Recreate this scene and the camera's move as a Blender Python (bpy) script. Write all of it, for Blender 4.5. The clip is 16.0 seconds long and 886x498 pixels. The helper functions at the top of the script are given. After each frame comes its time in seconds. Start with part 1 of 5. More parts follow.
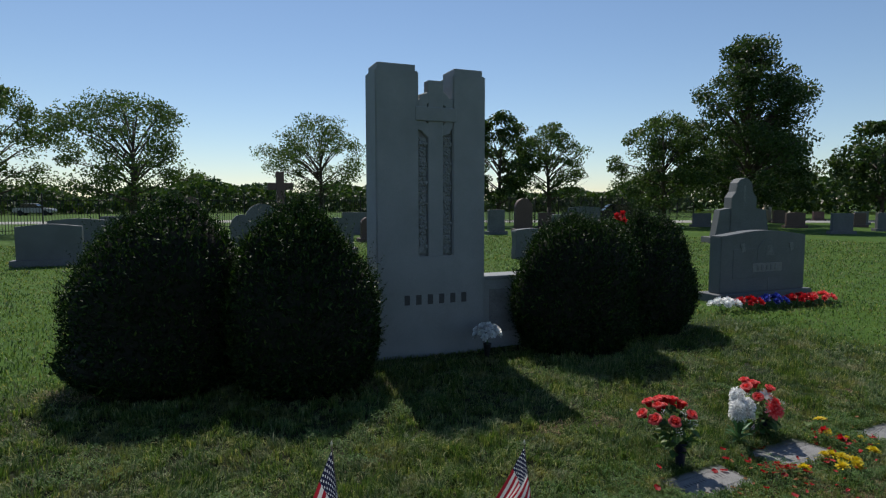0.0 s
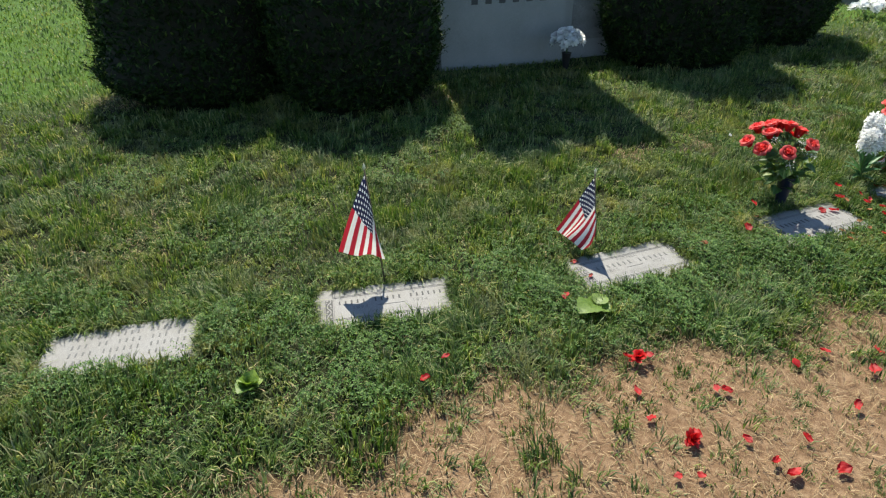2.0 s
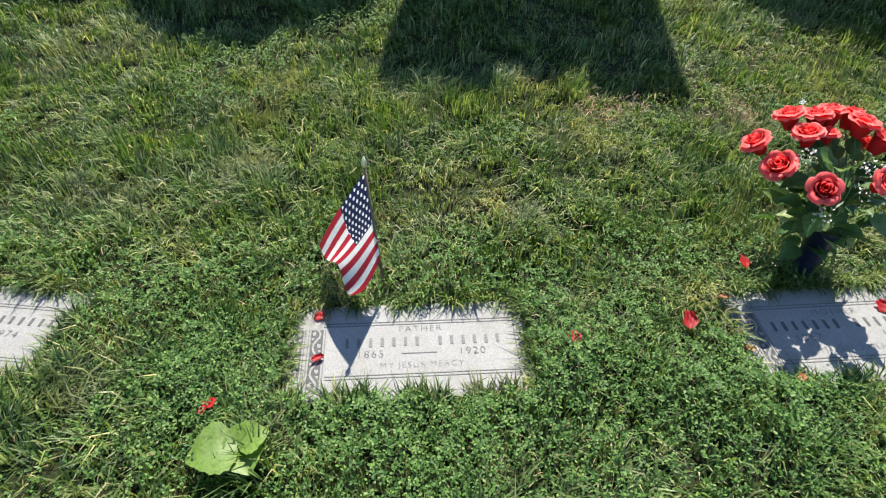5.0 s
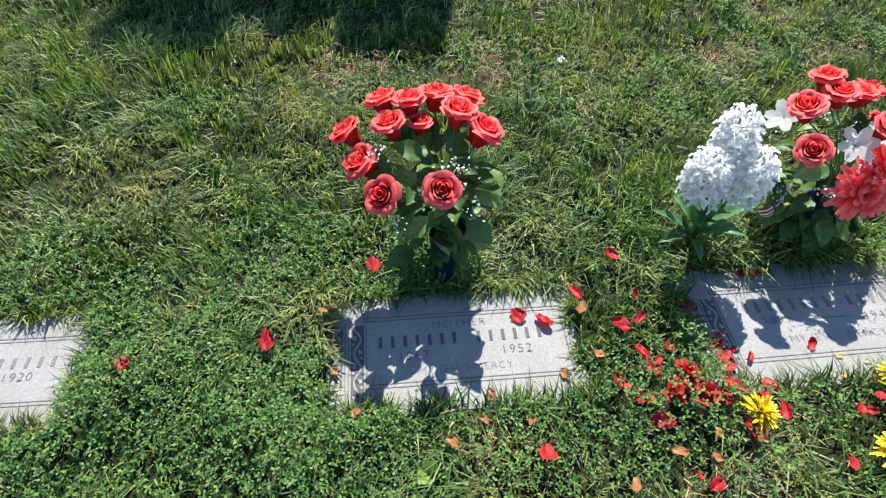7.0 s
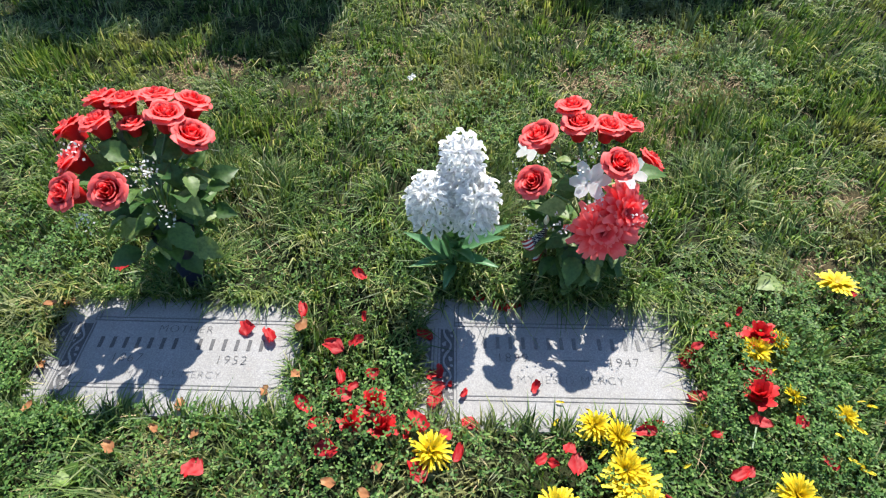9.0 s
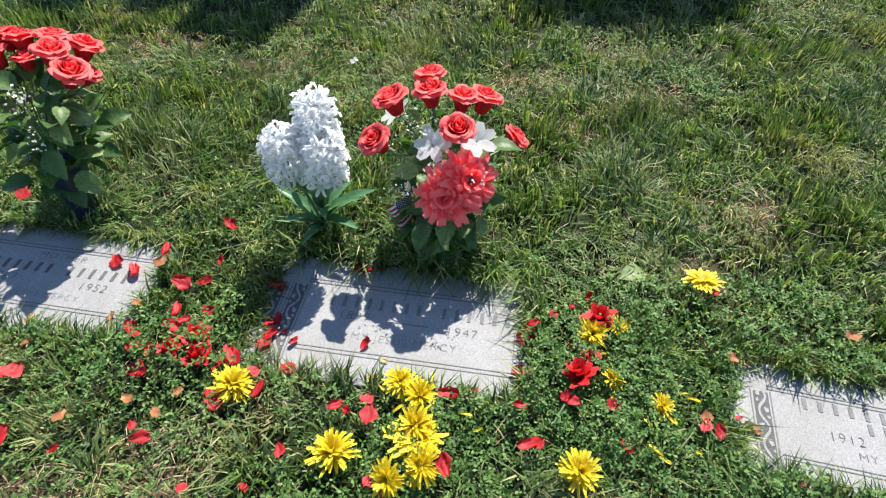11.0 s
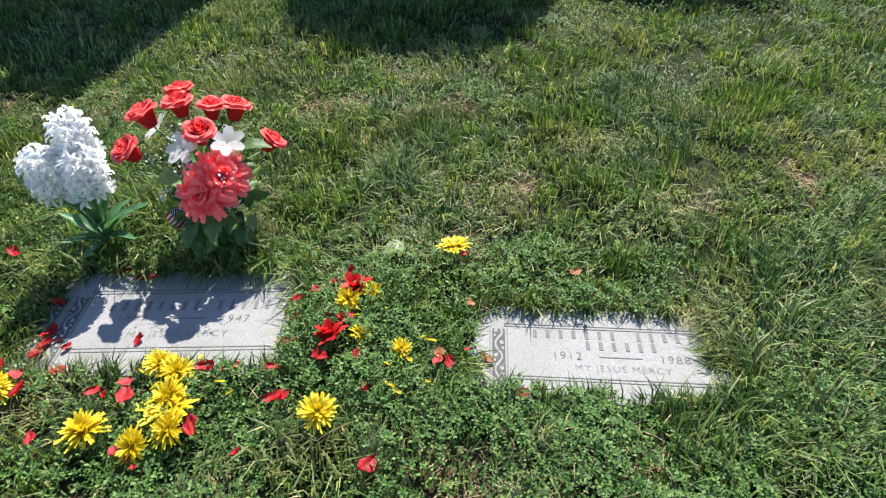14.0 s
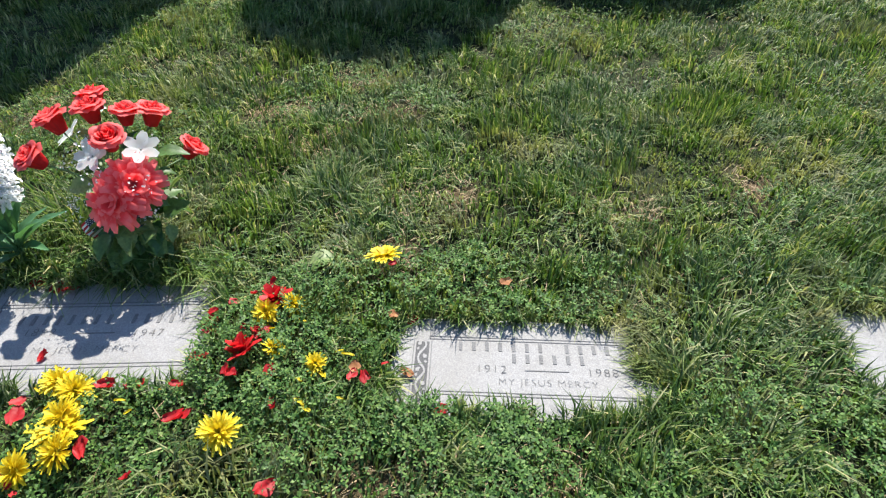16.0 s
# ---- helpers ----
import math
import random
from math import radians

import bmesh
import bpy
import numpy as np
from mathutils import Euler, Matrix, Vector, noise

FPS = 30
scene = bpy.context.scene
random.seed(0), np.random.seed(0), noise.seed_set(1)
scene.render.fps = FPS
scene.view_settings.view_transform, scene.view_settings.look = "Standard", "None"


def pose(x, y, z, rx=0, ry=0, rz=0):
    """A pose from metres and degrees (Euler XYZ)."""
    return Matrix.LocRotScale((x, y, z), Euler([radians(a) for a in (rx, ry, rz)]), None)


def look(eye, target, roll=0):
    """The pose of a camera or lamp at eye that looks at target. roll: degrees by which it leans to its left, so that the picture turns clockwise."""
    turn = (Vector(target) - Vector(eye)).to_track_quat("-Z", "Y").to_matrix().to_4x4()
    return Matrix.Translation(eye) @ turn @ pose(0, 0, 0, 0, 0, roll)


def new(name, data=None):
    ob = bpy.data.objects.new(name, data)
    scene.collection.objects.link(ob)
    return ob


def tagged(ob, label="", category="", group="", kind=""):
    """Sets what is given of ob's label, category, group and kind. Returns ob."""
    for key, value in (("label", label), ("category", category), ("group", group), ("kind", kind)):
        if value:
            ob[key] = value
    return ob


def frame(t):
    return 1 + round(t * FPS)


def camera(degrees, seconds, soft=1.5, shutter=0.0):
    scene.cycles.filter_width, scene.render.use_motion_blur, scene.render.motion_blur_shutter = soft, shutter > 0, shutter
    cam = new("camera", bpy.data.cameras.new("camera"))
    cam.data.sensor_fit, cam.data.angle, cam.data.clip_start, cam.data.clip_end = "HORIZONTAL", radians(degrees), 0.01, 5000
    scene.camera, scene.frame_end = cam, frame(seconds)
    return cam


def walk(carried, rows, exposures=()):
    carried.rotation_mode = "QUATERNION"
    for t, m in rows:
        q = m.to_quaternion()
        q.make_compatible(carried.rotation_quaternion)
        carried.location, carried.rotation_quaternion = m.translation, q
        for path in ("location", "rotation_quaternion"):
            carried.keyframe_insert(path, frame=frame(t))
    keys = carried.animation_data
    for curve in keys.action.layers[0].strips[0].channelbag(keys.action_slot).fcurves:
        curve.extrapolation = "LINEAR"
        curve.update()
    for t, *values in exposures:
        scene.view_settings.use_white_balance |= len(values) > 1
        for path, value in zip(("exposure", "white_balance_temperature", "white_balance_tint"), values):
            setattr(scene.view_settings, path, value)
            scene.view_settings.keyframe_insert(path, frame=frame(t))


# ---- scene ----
cam = camera(73.3, 16.0, soft=1.25)

PATH = [
    (0, (-3.127, -2.443, 1.792), (-2.274, -0.641, 1.632), 0.0),
    (0.5, (-3.115, -2.415, 1.786), (-2.274, -0.615, 1.556), -0.0),
    (1, (-3.099, -2.408, 1.763), (-2.314, -0.63, 1.292), -0.1),
    (1.5, (-2.966, -2.223, 1.666), (-2.313, -0.509, 0.868), -0.4),
    (2, (-2.779, -1.938, 1.607), (-2.271, -0.311, 0.561), -1.1),
    (2.5, (-2.609, -1.716, 1.584), (-2.25, -0.112, 0.445), -0.2),
    (3, (-2.364, -1.544, 1.592), (-2.104, 0.034, 0.391), 0.3),
    (3.2, (-2.276, -1.463, 1.57), (-2.002, 0.086, 0.334), 0.3),
    (5.3, (-0.987, -0.739, 1.213), (-0.918, 0.677, -0.198), 1.9),
    (5.5, (-0.88, -0.684, 1.207), (-0.797, 0.697, -0.237), 1.8),
    (6, (-0.599, -0.609, 1.227), (-0.395, 0.708, -0.263), 1.2),
    (6.5, (-0.29, -0.615, 1.228), (-0.145, 0.693, -0.278), 0.8),
    (7, (-0.099, -0.579, 1.236), (-0.035, 0.707, -0.294), 0.9),
    (7.5, (0.037, -0.477, 1.23), (0.011, 0.752, -0.348), 0.7),
    (8, (0.185, -0.453, 1.239), (0.076, 0.786, -0.328), 0.7),
    (8.5, (0.462, -0.499, 1.223), (0.278, 0.715, -0.356), 0.7),
    (9, (0.651, -0.545, 1.22), (0.565, 0.78, -0.276), 0.9),
    (9.5, (0.824, -0.611, 1.218), (0.729, 0.689, -0.299), 0.9),
    (9.7, (0.899, -0.605, 1.202), (0.761, 0.644, -0.354), 1.1),
    (11.8, (1.166, -0.62, 1.134), (0.865, 0.824, -0.217), 1.9),
    (12, (1.165, -0.644, 1.136), (0.86, 0.807, -0.206), 2.1),
    (12.5, (1.224, -0.721, 1.128), (0.904, 0.769, -0.166), 1.9),
    (13, (1.305, -0.795, 1.149), (0.921, 0.718, -0.101), 1.7),
    (13.5, (1.418, -0.837, 1.134), (1.114, 0.686, -0.126), 1.0),
    (14, (1.607, -0.792, 1.103), (1.529, 0.731, -0.191), -0.5),
    (14.5, (1.731, -0.761, 1.066), (1.861, 0.723, -0.269), -1.5),
    (15, (1.766, -0.744, 1.056), (1.956, 0.71, -0.305), -1.5),
    (15.5, (1.776, -0.739, 1.05), (1.951, 0.732, -0.294), -1.1),
    (16, (1.763, -0.744, 1.069), (1.722, 0.8, -0.202), 0.1),
]

# ---------------------------------------------------------------- light
EXPO = [(0, -0.2, 6500, 10), (0.6, -0.3, 6500, 10), (1.0, -0.22, 6550, 8), (1.5, 0.48, 6900, 6), (2.0, 0.98, 7050, 5), (2.5, 1.30, 7050, 5), (3.2, 1.33, 7050, 5), (5.5, 1.37, 6650, 9), (6.5, 1.37, 6500, 10), (16, 1.35, 6500, 10)]
walk(cam, [(t, look(eye, target, roll)) for t, eye, target, roll in PATH], EXPO)

SUN_WAY = Vector((0.39, 2.43, 3.3)).normalized()
SUN_EL, SUN_AZ = math.asin(SUN_WAY.z), math.atan2(SUN_WAY.x, SUN_WAY.y)
world = bpy.data.worlds.new("sky")
scene.world = world
world.use_nodes = True
sky = world.node_tree.nodes.new("ShaderNodeTexSky")
sky.sky_type, sky.sun_disc = "NISHITA", False
sky.sun_elevation, sky.sun_rotation = SUN_EL, SUN_AZ
sky.air_density, sky.dust_density, sky.ozone_density = 1.0, 0.1, 3.6
bg = world.node_tree.nodes["Background"]
bg.inputs["Strength"].default_value = 0.112
world.node_tree.links.new(sky.outputs[0], bg.inputs[0])
sun = new("sun", bpy.data.lights.new("sun", "SUN"))
sun.data.energy, sun.data.angle, sun.data.color = 5.0, radians(0.55), (1.0, 0.95, 0.87)
sun.matrix_world = look((0, 0, 20), Vector((0, 0, 20)) - SUN_WAY)


# ---------------------------------------------------------------- materials
def nodes_of(name):
    m = bpy.data.materials.new(name)
    m.use_nodes = True
    t = m.node_tree
    return m, t.nodes, t.links, t.nodes["Principled BSDF"]


def ramp(N, L, fac, stops):
    r = N.new("ShaderNodeValToRGB")
    e = r.color_ramp.elements
    while len(e) < len(stops):
        e.new(0.5)
    for k, (p, c) in enumerate(stops):
        e[k].position, e[k].color = p, (*c, 1)
    L.new(fac, r.inputs[0])
    return r.outputs[0]


def noise_at(N, L, scale, detail=4, rough=0.55, vec=None):
    n = N.new("ShaderNodeTexNoise")
    n.inputs["Scale"].default_value, n.inputs["Detail"].default_value = scale, detail
    n.inputs["Roughness"].default_value = rough
    if vec is None:
        vec = N.new("ShaderNodeNewGeometry").outputs["Position"]
    L.new(vec, n.inputs["Vector"])
    return n.outputs["Fac"]


def mix(N, L, fac, a, b, how="MIX"):
    m = N.new("ShaderNodeMix")
    m.data_type, m.blend_type = "RGBA", how
    for v, k in ((fac, 0), (a, 6), (b, 7)):
        if isinstance(v, (int, float)):
            m.inputs[k].default_value = v
        elif isinstance(v, tuple):
            m.inputs[k].default_value = (*v, 1)
        else:
            L.new(v, m.inputs[k])
    return m.outputs[2]


def bump(N, L, P, height, strength, dist):
    b = N.new("ShaderNodeBump")
    b.inputs["Strength"].default_value, b.inputs["Distance"].default_value = strength, dist
    L.new(height, b.inputs["Height"])
    L.new(b.outputs[0], P.inputs["Normal"])


def stone(name, dark, light, fine=320, big=3.0, stain=(0.5, 0.48, 0.42), amount=0.35, rough=0.75, local=False):
    m, N, L, P = nodes_of(name)
    vec = N.new("ShaderNodeTexCoord").outputs["Object"] if local else None
    f = noise_at(N, L, fine, 3, 0.7, vec)
    speck = ramp(N, L, f, [(0.32, dark), (0.5, tuple((a + b) / 2 for a, b in zip(dark, light))), (0.62, light)])
    s = noise_at(N, L, big, 6, 0.62, vec)
    st = ramp(N, L, s, [(0.38, (1, 1, 1)), (0.7, stain)])
    c = mix(N, L, amount, speck, mix(N, L, 1.0, speck, st, "MULTIPLY"))
    L.new(c, P.inputs["Base Color"])
    P.inputs["Roughness"].default_value = rough
    bump(N, L, P, f, 0.35, 0.0015)
    return m


def leafy(name, stops, thin=0.35, rough=0.5, patch=None, patch_scale=2.5, shine=0.38, whole=False):
    """Foliage: colour by island, world-scale patches, light through the blade."""
    m, N, L, P = nodes_of(name)
    geo = N.new("ShaderNodeNewGeometry")
    c = ramp(N, L, N.new("ShaderNodeObjectInfo").outputs["Random"] if whole else geo.outputs["Random Per Island"], stops)
    if whole:
        vein = noise_at(N, L, 140, 3)
        c = mix(N, L, 1.0, c, ramp(N, L, vein, [(0.3, (0.65, 0.7, 0.6)), (0.7, (1.25, 1.2, 1.1))]), "MULTIPLY")
    if patch:
        n = noise_at(N, L, patch_scale, 5, 0.65, geo.outputs["Position"])
        f = N.new("ShaderNodeMapRange")
        f.inputs["From Min"].default_value, f.inputs["From Max"].default_value = 0.51, 0.66
        L.new(n, f.inputs["Value"])
        c = mix(N, L, f.outputs[0], c, mix(N, L, 0.62, c, patch))
        n2 = noise_at(N, L, patch_scale * 5.3, 3, 0.6, geo.outputs["Position"])
        c = mix(N, L, 1.0, c, ramp(N, L, n2, [(0.3, (0.50, 0.60, 0.62)), (0.5, (0.95, 1.0, 0.95)), (0.7, (1.38, 1.28, 1.0))]), "MULTIPLY")
    L.new(c, P.inputs["Base Color"])
    P.inputs["Roughness"].default_value = rough
    P.inputs["Specular IOR Level"].default_value = shine
    tr = N.new("ShaderNodeBsdfTranslucent")
    L.new(mix(N, L, 1.0, c, (1.25, 1.3, 0.7), "MULTIPLY"), tr.inputs["Color"])
    sh = N.new("ShaderNodeMixShader")
    sh.inputs[0].default_value = thin
    L.new(P.outputs[0], sh.inputs[1]), L.new(tr.outputs[0], sh.inputs[2])
    L.new(sh.outputs[0], N["Material Output"].inputs["Surface"])
    return m


def cloth_petal(name, deep, pale, thin=0.5, rough=0.6):
    """Petal cloth: paler towards the rim (uv y), varied piece by piece."""
    m, N, L, P = nodes_of(name)
    uv = N.new("ShaderNodeSeparateXYZ")
    L.new(N.new("ShaderNodeUVMap").outputs[0], uv.inputs[0])
    n = noise_at(N, L, 60, 3)
    add = N.new("ShaderNodeMath")
    add.operation = "MULTIPLY_ADD"
    L.new(n, add.inputs[0])
    add.inputs[1].default_value = 0.35
    L.new(uv.outputs["Y"], add.inputs[2])
    c = ramp(N, L, add.outputs[0], [(0.25, tuple(0.75 * a for a in deep)), (0.82, deep), (1.0, tuple(0.5 * a + 0.5 * b for a, b in zip(deep, pale)))])
    geo = N.new("ShaderNodeNewGeometry")
    c = mix(N, L, 1.0, c, ramp(N, L, geo.outputs["Random Per Island"], [(0, (0.8, 0.8, 0.8)), (1, (1.1, 1.1, 1.1))]), "MULTIPLY")
    L.new(c, P.inputs["Base Color"])
    P.inputs["Roughness"].default_value = rough
    tr = N.new("ShaderNodeBsdfTranslucent")
    L.new(c, tr.inputs["Color"])
    sh = N.new("ShaderNodeMixShader")
    sh.inputs[0].default_value = thin
    L.new(P.outputs[0], sh.inputs[1]), L.new(tr.outputs[0], sh.inputs[2])
    L.new(sh.outputs[0], N["Material Output"].inputs["Surface"])
    return m


def plain(name, a, b, scale=30, rough=0.5, metal=0.0, relief=0.1):
    m, N, L, P = nodes_of(name)
    n = noise_at(N, L, scale, 4)
    L.new(ramp(N, L, n, [(0.3, a), (0.7, b)]), P.inputs["Base Color"])
    P.inputs["Roughness"].default_value, P.inputs["Metallic"].default_value = rough, metal
    if relief:
        bump(N, L, P, n, relief, 0.004)
    return m


M_MARKER = stone("pale_granite", (0.145, 0.145, 0.146), (0.252, 0.25, 0.246), 330, 7, (0.72, 0.69, 0.62), 0.5)
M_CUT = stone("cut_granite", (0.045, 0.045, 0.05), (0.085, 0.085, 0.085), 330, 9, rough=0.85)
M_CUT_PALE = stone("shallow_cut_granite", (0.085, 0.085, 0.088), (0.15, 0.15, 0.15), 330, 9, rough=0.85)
M_MONUMENT = stone("grey_granite", (0.185, 0.194, 0.204), (0.305, 0.315, 0.325), 210, 1.6, (0.6, 0.62, 0.6), 0.55)
M_MONCUT = stone("grey_granite_carved", (0.11, 0.113, 0.118), (0.26, 0.26, 0.265), 120, 6, (0.45, 0.45, 0.42), 0.6, 0.85)
M_GREY = stone("weathered_grey_granite", (0.082, 0.088, 0.094), (0.165, 0.17, 0.176), 160, 1.3, (0.6, 0.62, 0.58), 0.6)
M_BROWN = stone("brown_granite", (0.065, 0.036, 0.03), (0.13, 0.076, 0.062), 160, 1.3, (0.6, 0.6, 0.6), 0.5, 0.6)
M_SAND = stone("tan_limestone", (0.30, 0.25, 0.18), (0.46, 0.40, 0.30), 90, 1.5, (0.6, 0.55, 0.5), 0.5, 0.85)
M_GRASS = leafy("lawn_blades", [(0.0, (0.023, 0.054, 0.012)), (0.45, (0.070, 0.129, 0.026)), (0.80, (0.155, 0.211, 0.064)), (0.95, (0.28, 0.29, 0.145)), (1.0, (0.42, 0.38, 0.21))], 0.33, 0.50, (0.26, 0.23, 0.12), 2.4, 0.32)
M_CLOVER = leafy("clover_leaf", [(0.0, (0.023, 0.066, 0.013)), (0.6, (0.068, 0.148, 0.031)), (1.0, (0.155, 0.245, 0.062))], 0.31, 0.55, shine=0.24)
M_STRAW = leafy("dry_straw", [(0.0, (0.20, 0.135, 0.07)), (1.0, (0.42, 0.31, 0.175))], 0.25, 0.6)
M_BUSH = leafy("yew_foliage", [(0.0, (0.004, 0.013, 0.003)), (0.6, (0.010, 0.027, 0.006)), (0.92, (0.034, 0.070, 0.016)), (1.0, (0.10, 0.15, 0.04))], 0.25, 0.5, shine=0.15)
# near black: the shade inside the bushes is put into this colour
M_CORE = plain("bush_shade_core", (0.005, 0.006, 0.003), (0.012, 0.012, 0.007), 20, 0.98)
M_TREE = leafy("tree_leaves", [(0.0, (0.030, 0.062, 0.013)), (0.6, (0.058, 0.105, 0.022)), (1.0, (0.11, 0.16, 0.04))], 0.33, 0.5)
M_TREE_DARK = leafy("dark_tree_leaves", [(0.0, (0.020, 0.044, 0.010)), (0.6, (0.038, 0.076, 0.016)), (1.0, (0.08, 0.12, 0.032))], 0.28, 0.5)
M_BARK = plain("bark", (0.035, 0.027, 0.02), (0.09, 0.07, 0.055), 18, 0.9, 0, 0.6)
M_IRON = plain("black_iron", (0.008, 0.008, 0.009), (0.02, 0.02, 0.02), 40, 0.55, 0.3)
M_ROAD = plain("pale_road", (0.22, 0.215, 0.20), (0.33, 0.32, 0.30), 2, 0.9)
M_ROSE = cloth_petal("coral_rose_cloth", (0.80, 0.013, 0.018), (0.93, 0.26, 0.24), 0.5)
M_PINK = cloth_petal("pink_dahlia_cloth", (0.86, 0.050, 0.056), (0.95, 0.30, 0.28), 0.5)
M_WHITE = cloth_petal("white_petal_cloth", (0.93, 0.94, 0.94), (0.96, 0.96, 0.96), 0.70)
M_YELLOW = cloth_petal("yellow_mum_petal", (0.80, 0.60, 0.012), (0.92, 0.80, 0.05), 0.45)
M_RED = cloth_petal("red_fallen_petal", (0.46, 0.005, 0.010), (0.66, 0.020, 0.022), 0.42, 0.6)
M_CARN = cloth_petal("carnation_petal", (0.55, 0.008, 0.012), (0.78, 0.035, 0.035), 0.45)
M_TAN = cloth_petal("dried_tan_petal", (0.32, 0.13, 0.045), (0.52, 0.30, 0.14), 0.25, 0.8)
M_BLUE = cloth_petal("blue_petal_cloth", (0.02, 0.035, 0.35), (0.10, 0.15, 0.65))
M_ROSELEAF = leafy("cloth_rose_leaf", [(0, (0.028, 0.080, 0.022)), (0.65, (0.075, 0.145, 0.038)), (1, (0.22, 0.28, 0.11))], 0.35, 0.5, whole=True)
M_HYLEAF = leafy("hyacinth_leaf", [(0, (0.05, 0.14, 0.06)), (1, (0.10, 0.22, 0.10))], 0.3, 0.4)
M_WEED = leafy("broad_weed_leaf", [(0, (0.09, 0.17, 0.026)), (1, (0.18, 0.27, 0.05))], 0.35, 0.5, whole=True)
M_STEM = plain("green_stem", (0.03, 0.08, 0.02), (0.06, 0.13, 0.035), 60, 0.5)
M_VASE = plain("dark_blue_vase", (0.003, 0.005, 0.016), (0.005, 0.009, 0.026), 25, 0.35)
M_POT = plain("dark_pot", (0.008, 0.008, 0.01), (0.02, 0.02, 0.022), 25, 0.5)
M_STICK = plain("dark_wooden_staff", (0.05, 0.038, 0.025), (0.12, 0.09, 0.055), 60, 0.6)
M_GOLD = plain("gilt_tip", (0.55, 0.50, 0.35), (0.75, 0.70, 0.55), 80, 0.35, 0.4)
M_CAR = plain("dark_car_paint", (0.012, 0.013, 0.016), (0.02, 0.02, 0.024), 5, 0.25, 0.2, 0)
M_CARWHITE = plain("silver_car_paint", (0.24, 0.24, 0.25), (0.30, 0.30, 0.31), 5, 0.3, 0.2, 0)
M_GLASS = plain("car_glass", (0.01, 0.012, 0.014), (0.015, 0.017, 0.02), 5, 0.08, 0, 0)
M_PAPER = plain("white_paper", (0.68, 0.68, 0.66), (0.80, 0.80, 0.78), 120, 0.8)
M_TYRE = plain("tyre_rubber", (0.01, 0.01, 0.01), (0.02, 0.02, 0.02), 20, 0.9)


# dry spots in the lawn: x, y, radius
DRY = [(-0.38, 1.34, 0.15), (0.28, 1.31, 0.22), (0.48, 1.15, 0.10), (1.60, 0.79, 0.12), (1.76, 0.83, 0.10), (1.45, 1.39, 0.13), (1.23, 1.16, 0.13), (1.07, 1.40, 0.14), (1.35, 1.67, 0.12),
       (2.73, 0.91, 0.10), (2.26, 0.74, 0.11), (1.60, 0.52, 0.07), (0.0, -0.07, 0.07), (0.52, -0.25, 0.13), (1.96, -0.14, 0.08), (1.63, -0.20, 0.10), (2.09, -0.07, 0.06), (-3.9, 4.02, 0.30), (-1.24, 2.95, 0.19)]


def dryness(x, y):
    """How dry the turf is, 0 to 1, in the spots above."""
    out = np.zeros(np.shape(x))
    for dx, dy, r in DRY:
        d = np.hypot(x - dx, (y - dy) * 1.25) / r + 0.22 * np.sin(31 * x + 9 * y) + 0.18 * np.sin(43 * y - 12 * x)
        out = np.maximum(out, np.clip(1.35 - d, 0, 1))
    return out


def dirt_mask(x, y):
    """How bare the soil is, 0 to 1, on the plan: a worn strip before the row of flat stones, and the dry spots."""
    wob = 0.10 * np.sin(3.1 * x + 1.0) + 0.06 * np.sin(7.7 * x) + 0.03 * np.sin(17 * x + 2 * y)
    edge = 0.07 * np.sin(11.3 * x + 5 * y) * np.sin(4.1 * x) + np.where(x < -2.0, -0.38 - 0.16 * np.maximum(0, -2.3 - x), np.where(x < 0.2, -0.42, -0.42 + 0.23 * np.minimum(1.0, np.maximum(0, 3 * x - 0.6))))
    m = np.clip((edge + wob * 0.5 - y) / 0.16, 0, 1) * np.clip((y + 1.75 + 0.15 * np.sin(2.3 * x)) / 0.3, 0, 1)
    fade = np.clip((x + 3.9) / 0.9, 0, 1) * np.clip((1.2 - x) / 0.7, 0, 1)
    return np.maximum(m * fade, 0.48 * dryness(x, y))


def ground_material():
    m, N, L, P = nodes_of("lawn_soil")
    geo = N.new("ShaderNodeNewGeometry")
    pos = geo.outputs["Position"]
    bare = N.new("ShaderNodeAttribute")
    bare.attribute_name = "bare"
    far = N.new("ShaderNodeAttribute")
    far.attribute_name = "thin"
    soil = ramp(N, L, noise_at(N, L, 26, 6, 0.7, pos), [(0.3, (0.09, 0.053, 0.03)), (0.5, (0.18, 0.112, 0.066)), (0.72, (0.28, 0.19, 0.118))])
    # thatch taken nearly to black: shade in the gaps between blades is in its colour
    shaded_thatch = ramp(N, L, noise_at(N, L, 45, 5, 0.7, pos), [(0.3, (0.010, 0.014, 0.005)), (0.55, (0.022, 0.028, 0.010)), (0.75, (0.05, 0.05, 0.022))])
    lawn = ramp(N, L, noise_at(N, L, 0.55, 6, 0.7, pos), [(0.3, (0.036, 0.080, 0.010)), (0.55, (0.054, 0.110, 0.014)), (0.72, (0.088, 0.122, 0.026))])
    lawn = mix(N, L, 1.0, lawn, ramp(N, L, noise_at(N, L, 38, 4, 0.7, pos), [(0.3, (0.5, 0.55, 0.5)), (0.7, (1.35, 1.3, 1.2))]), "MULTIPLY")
    c = mix(N, L, far.outputs["Fac"], shaded_thatch, lawn)
    c = mix(N, L, bare.outputs["Fac"], c, soil)
    L.new(c, P.inputs["Base Color"])
    P.inputs["Roughness"].default_value = 0.95
    P.inputs["Specular IOR Level"].default_value = 0.15
    bump(N, L, P, noise_at(N, L, 85, 6, 0.8, pos), 0.9, 0.007)
    return m


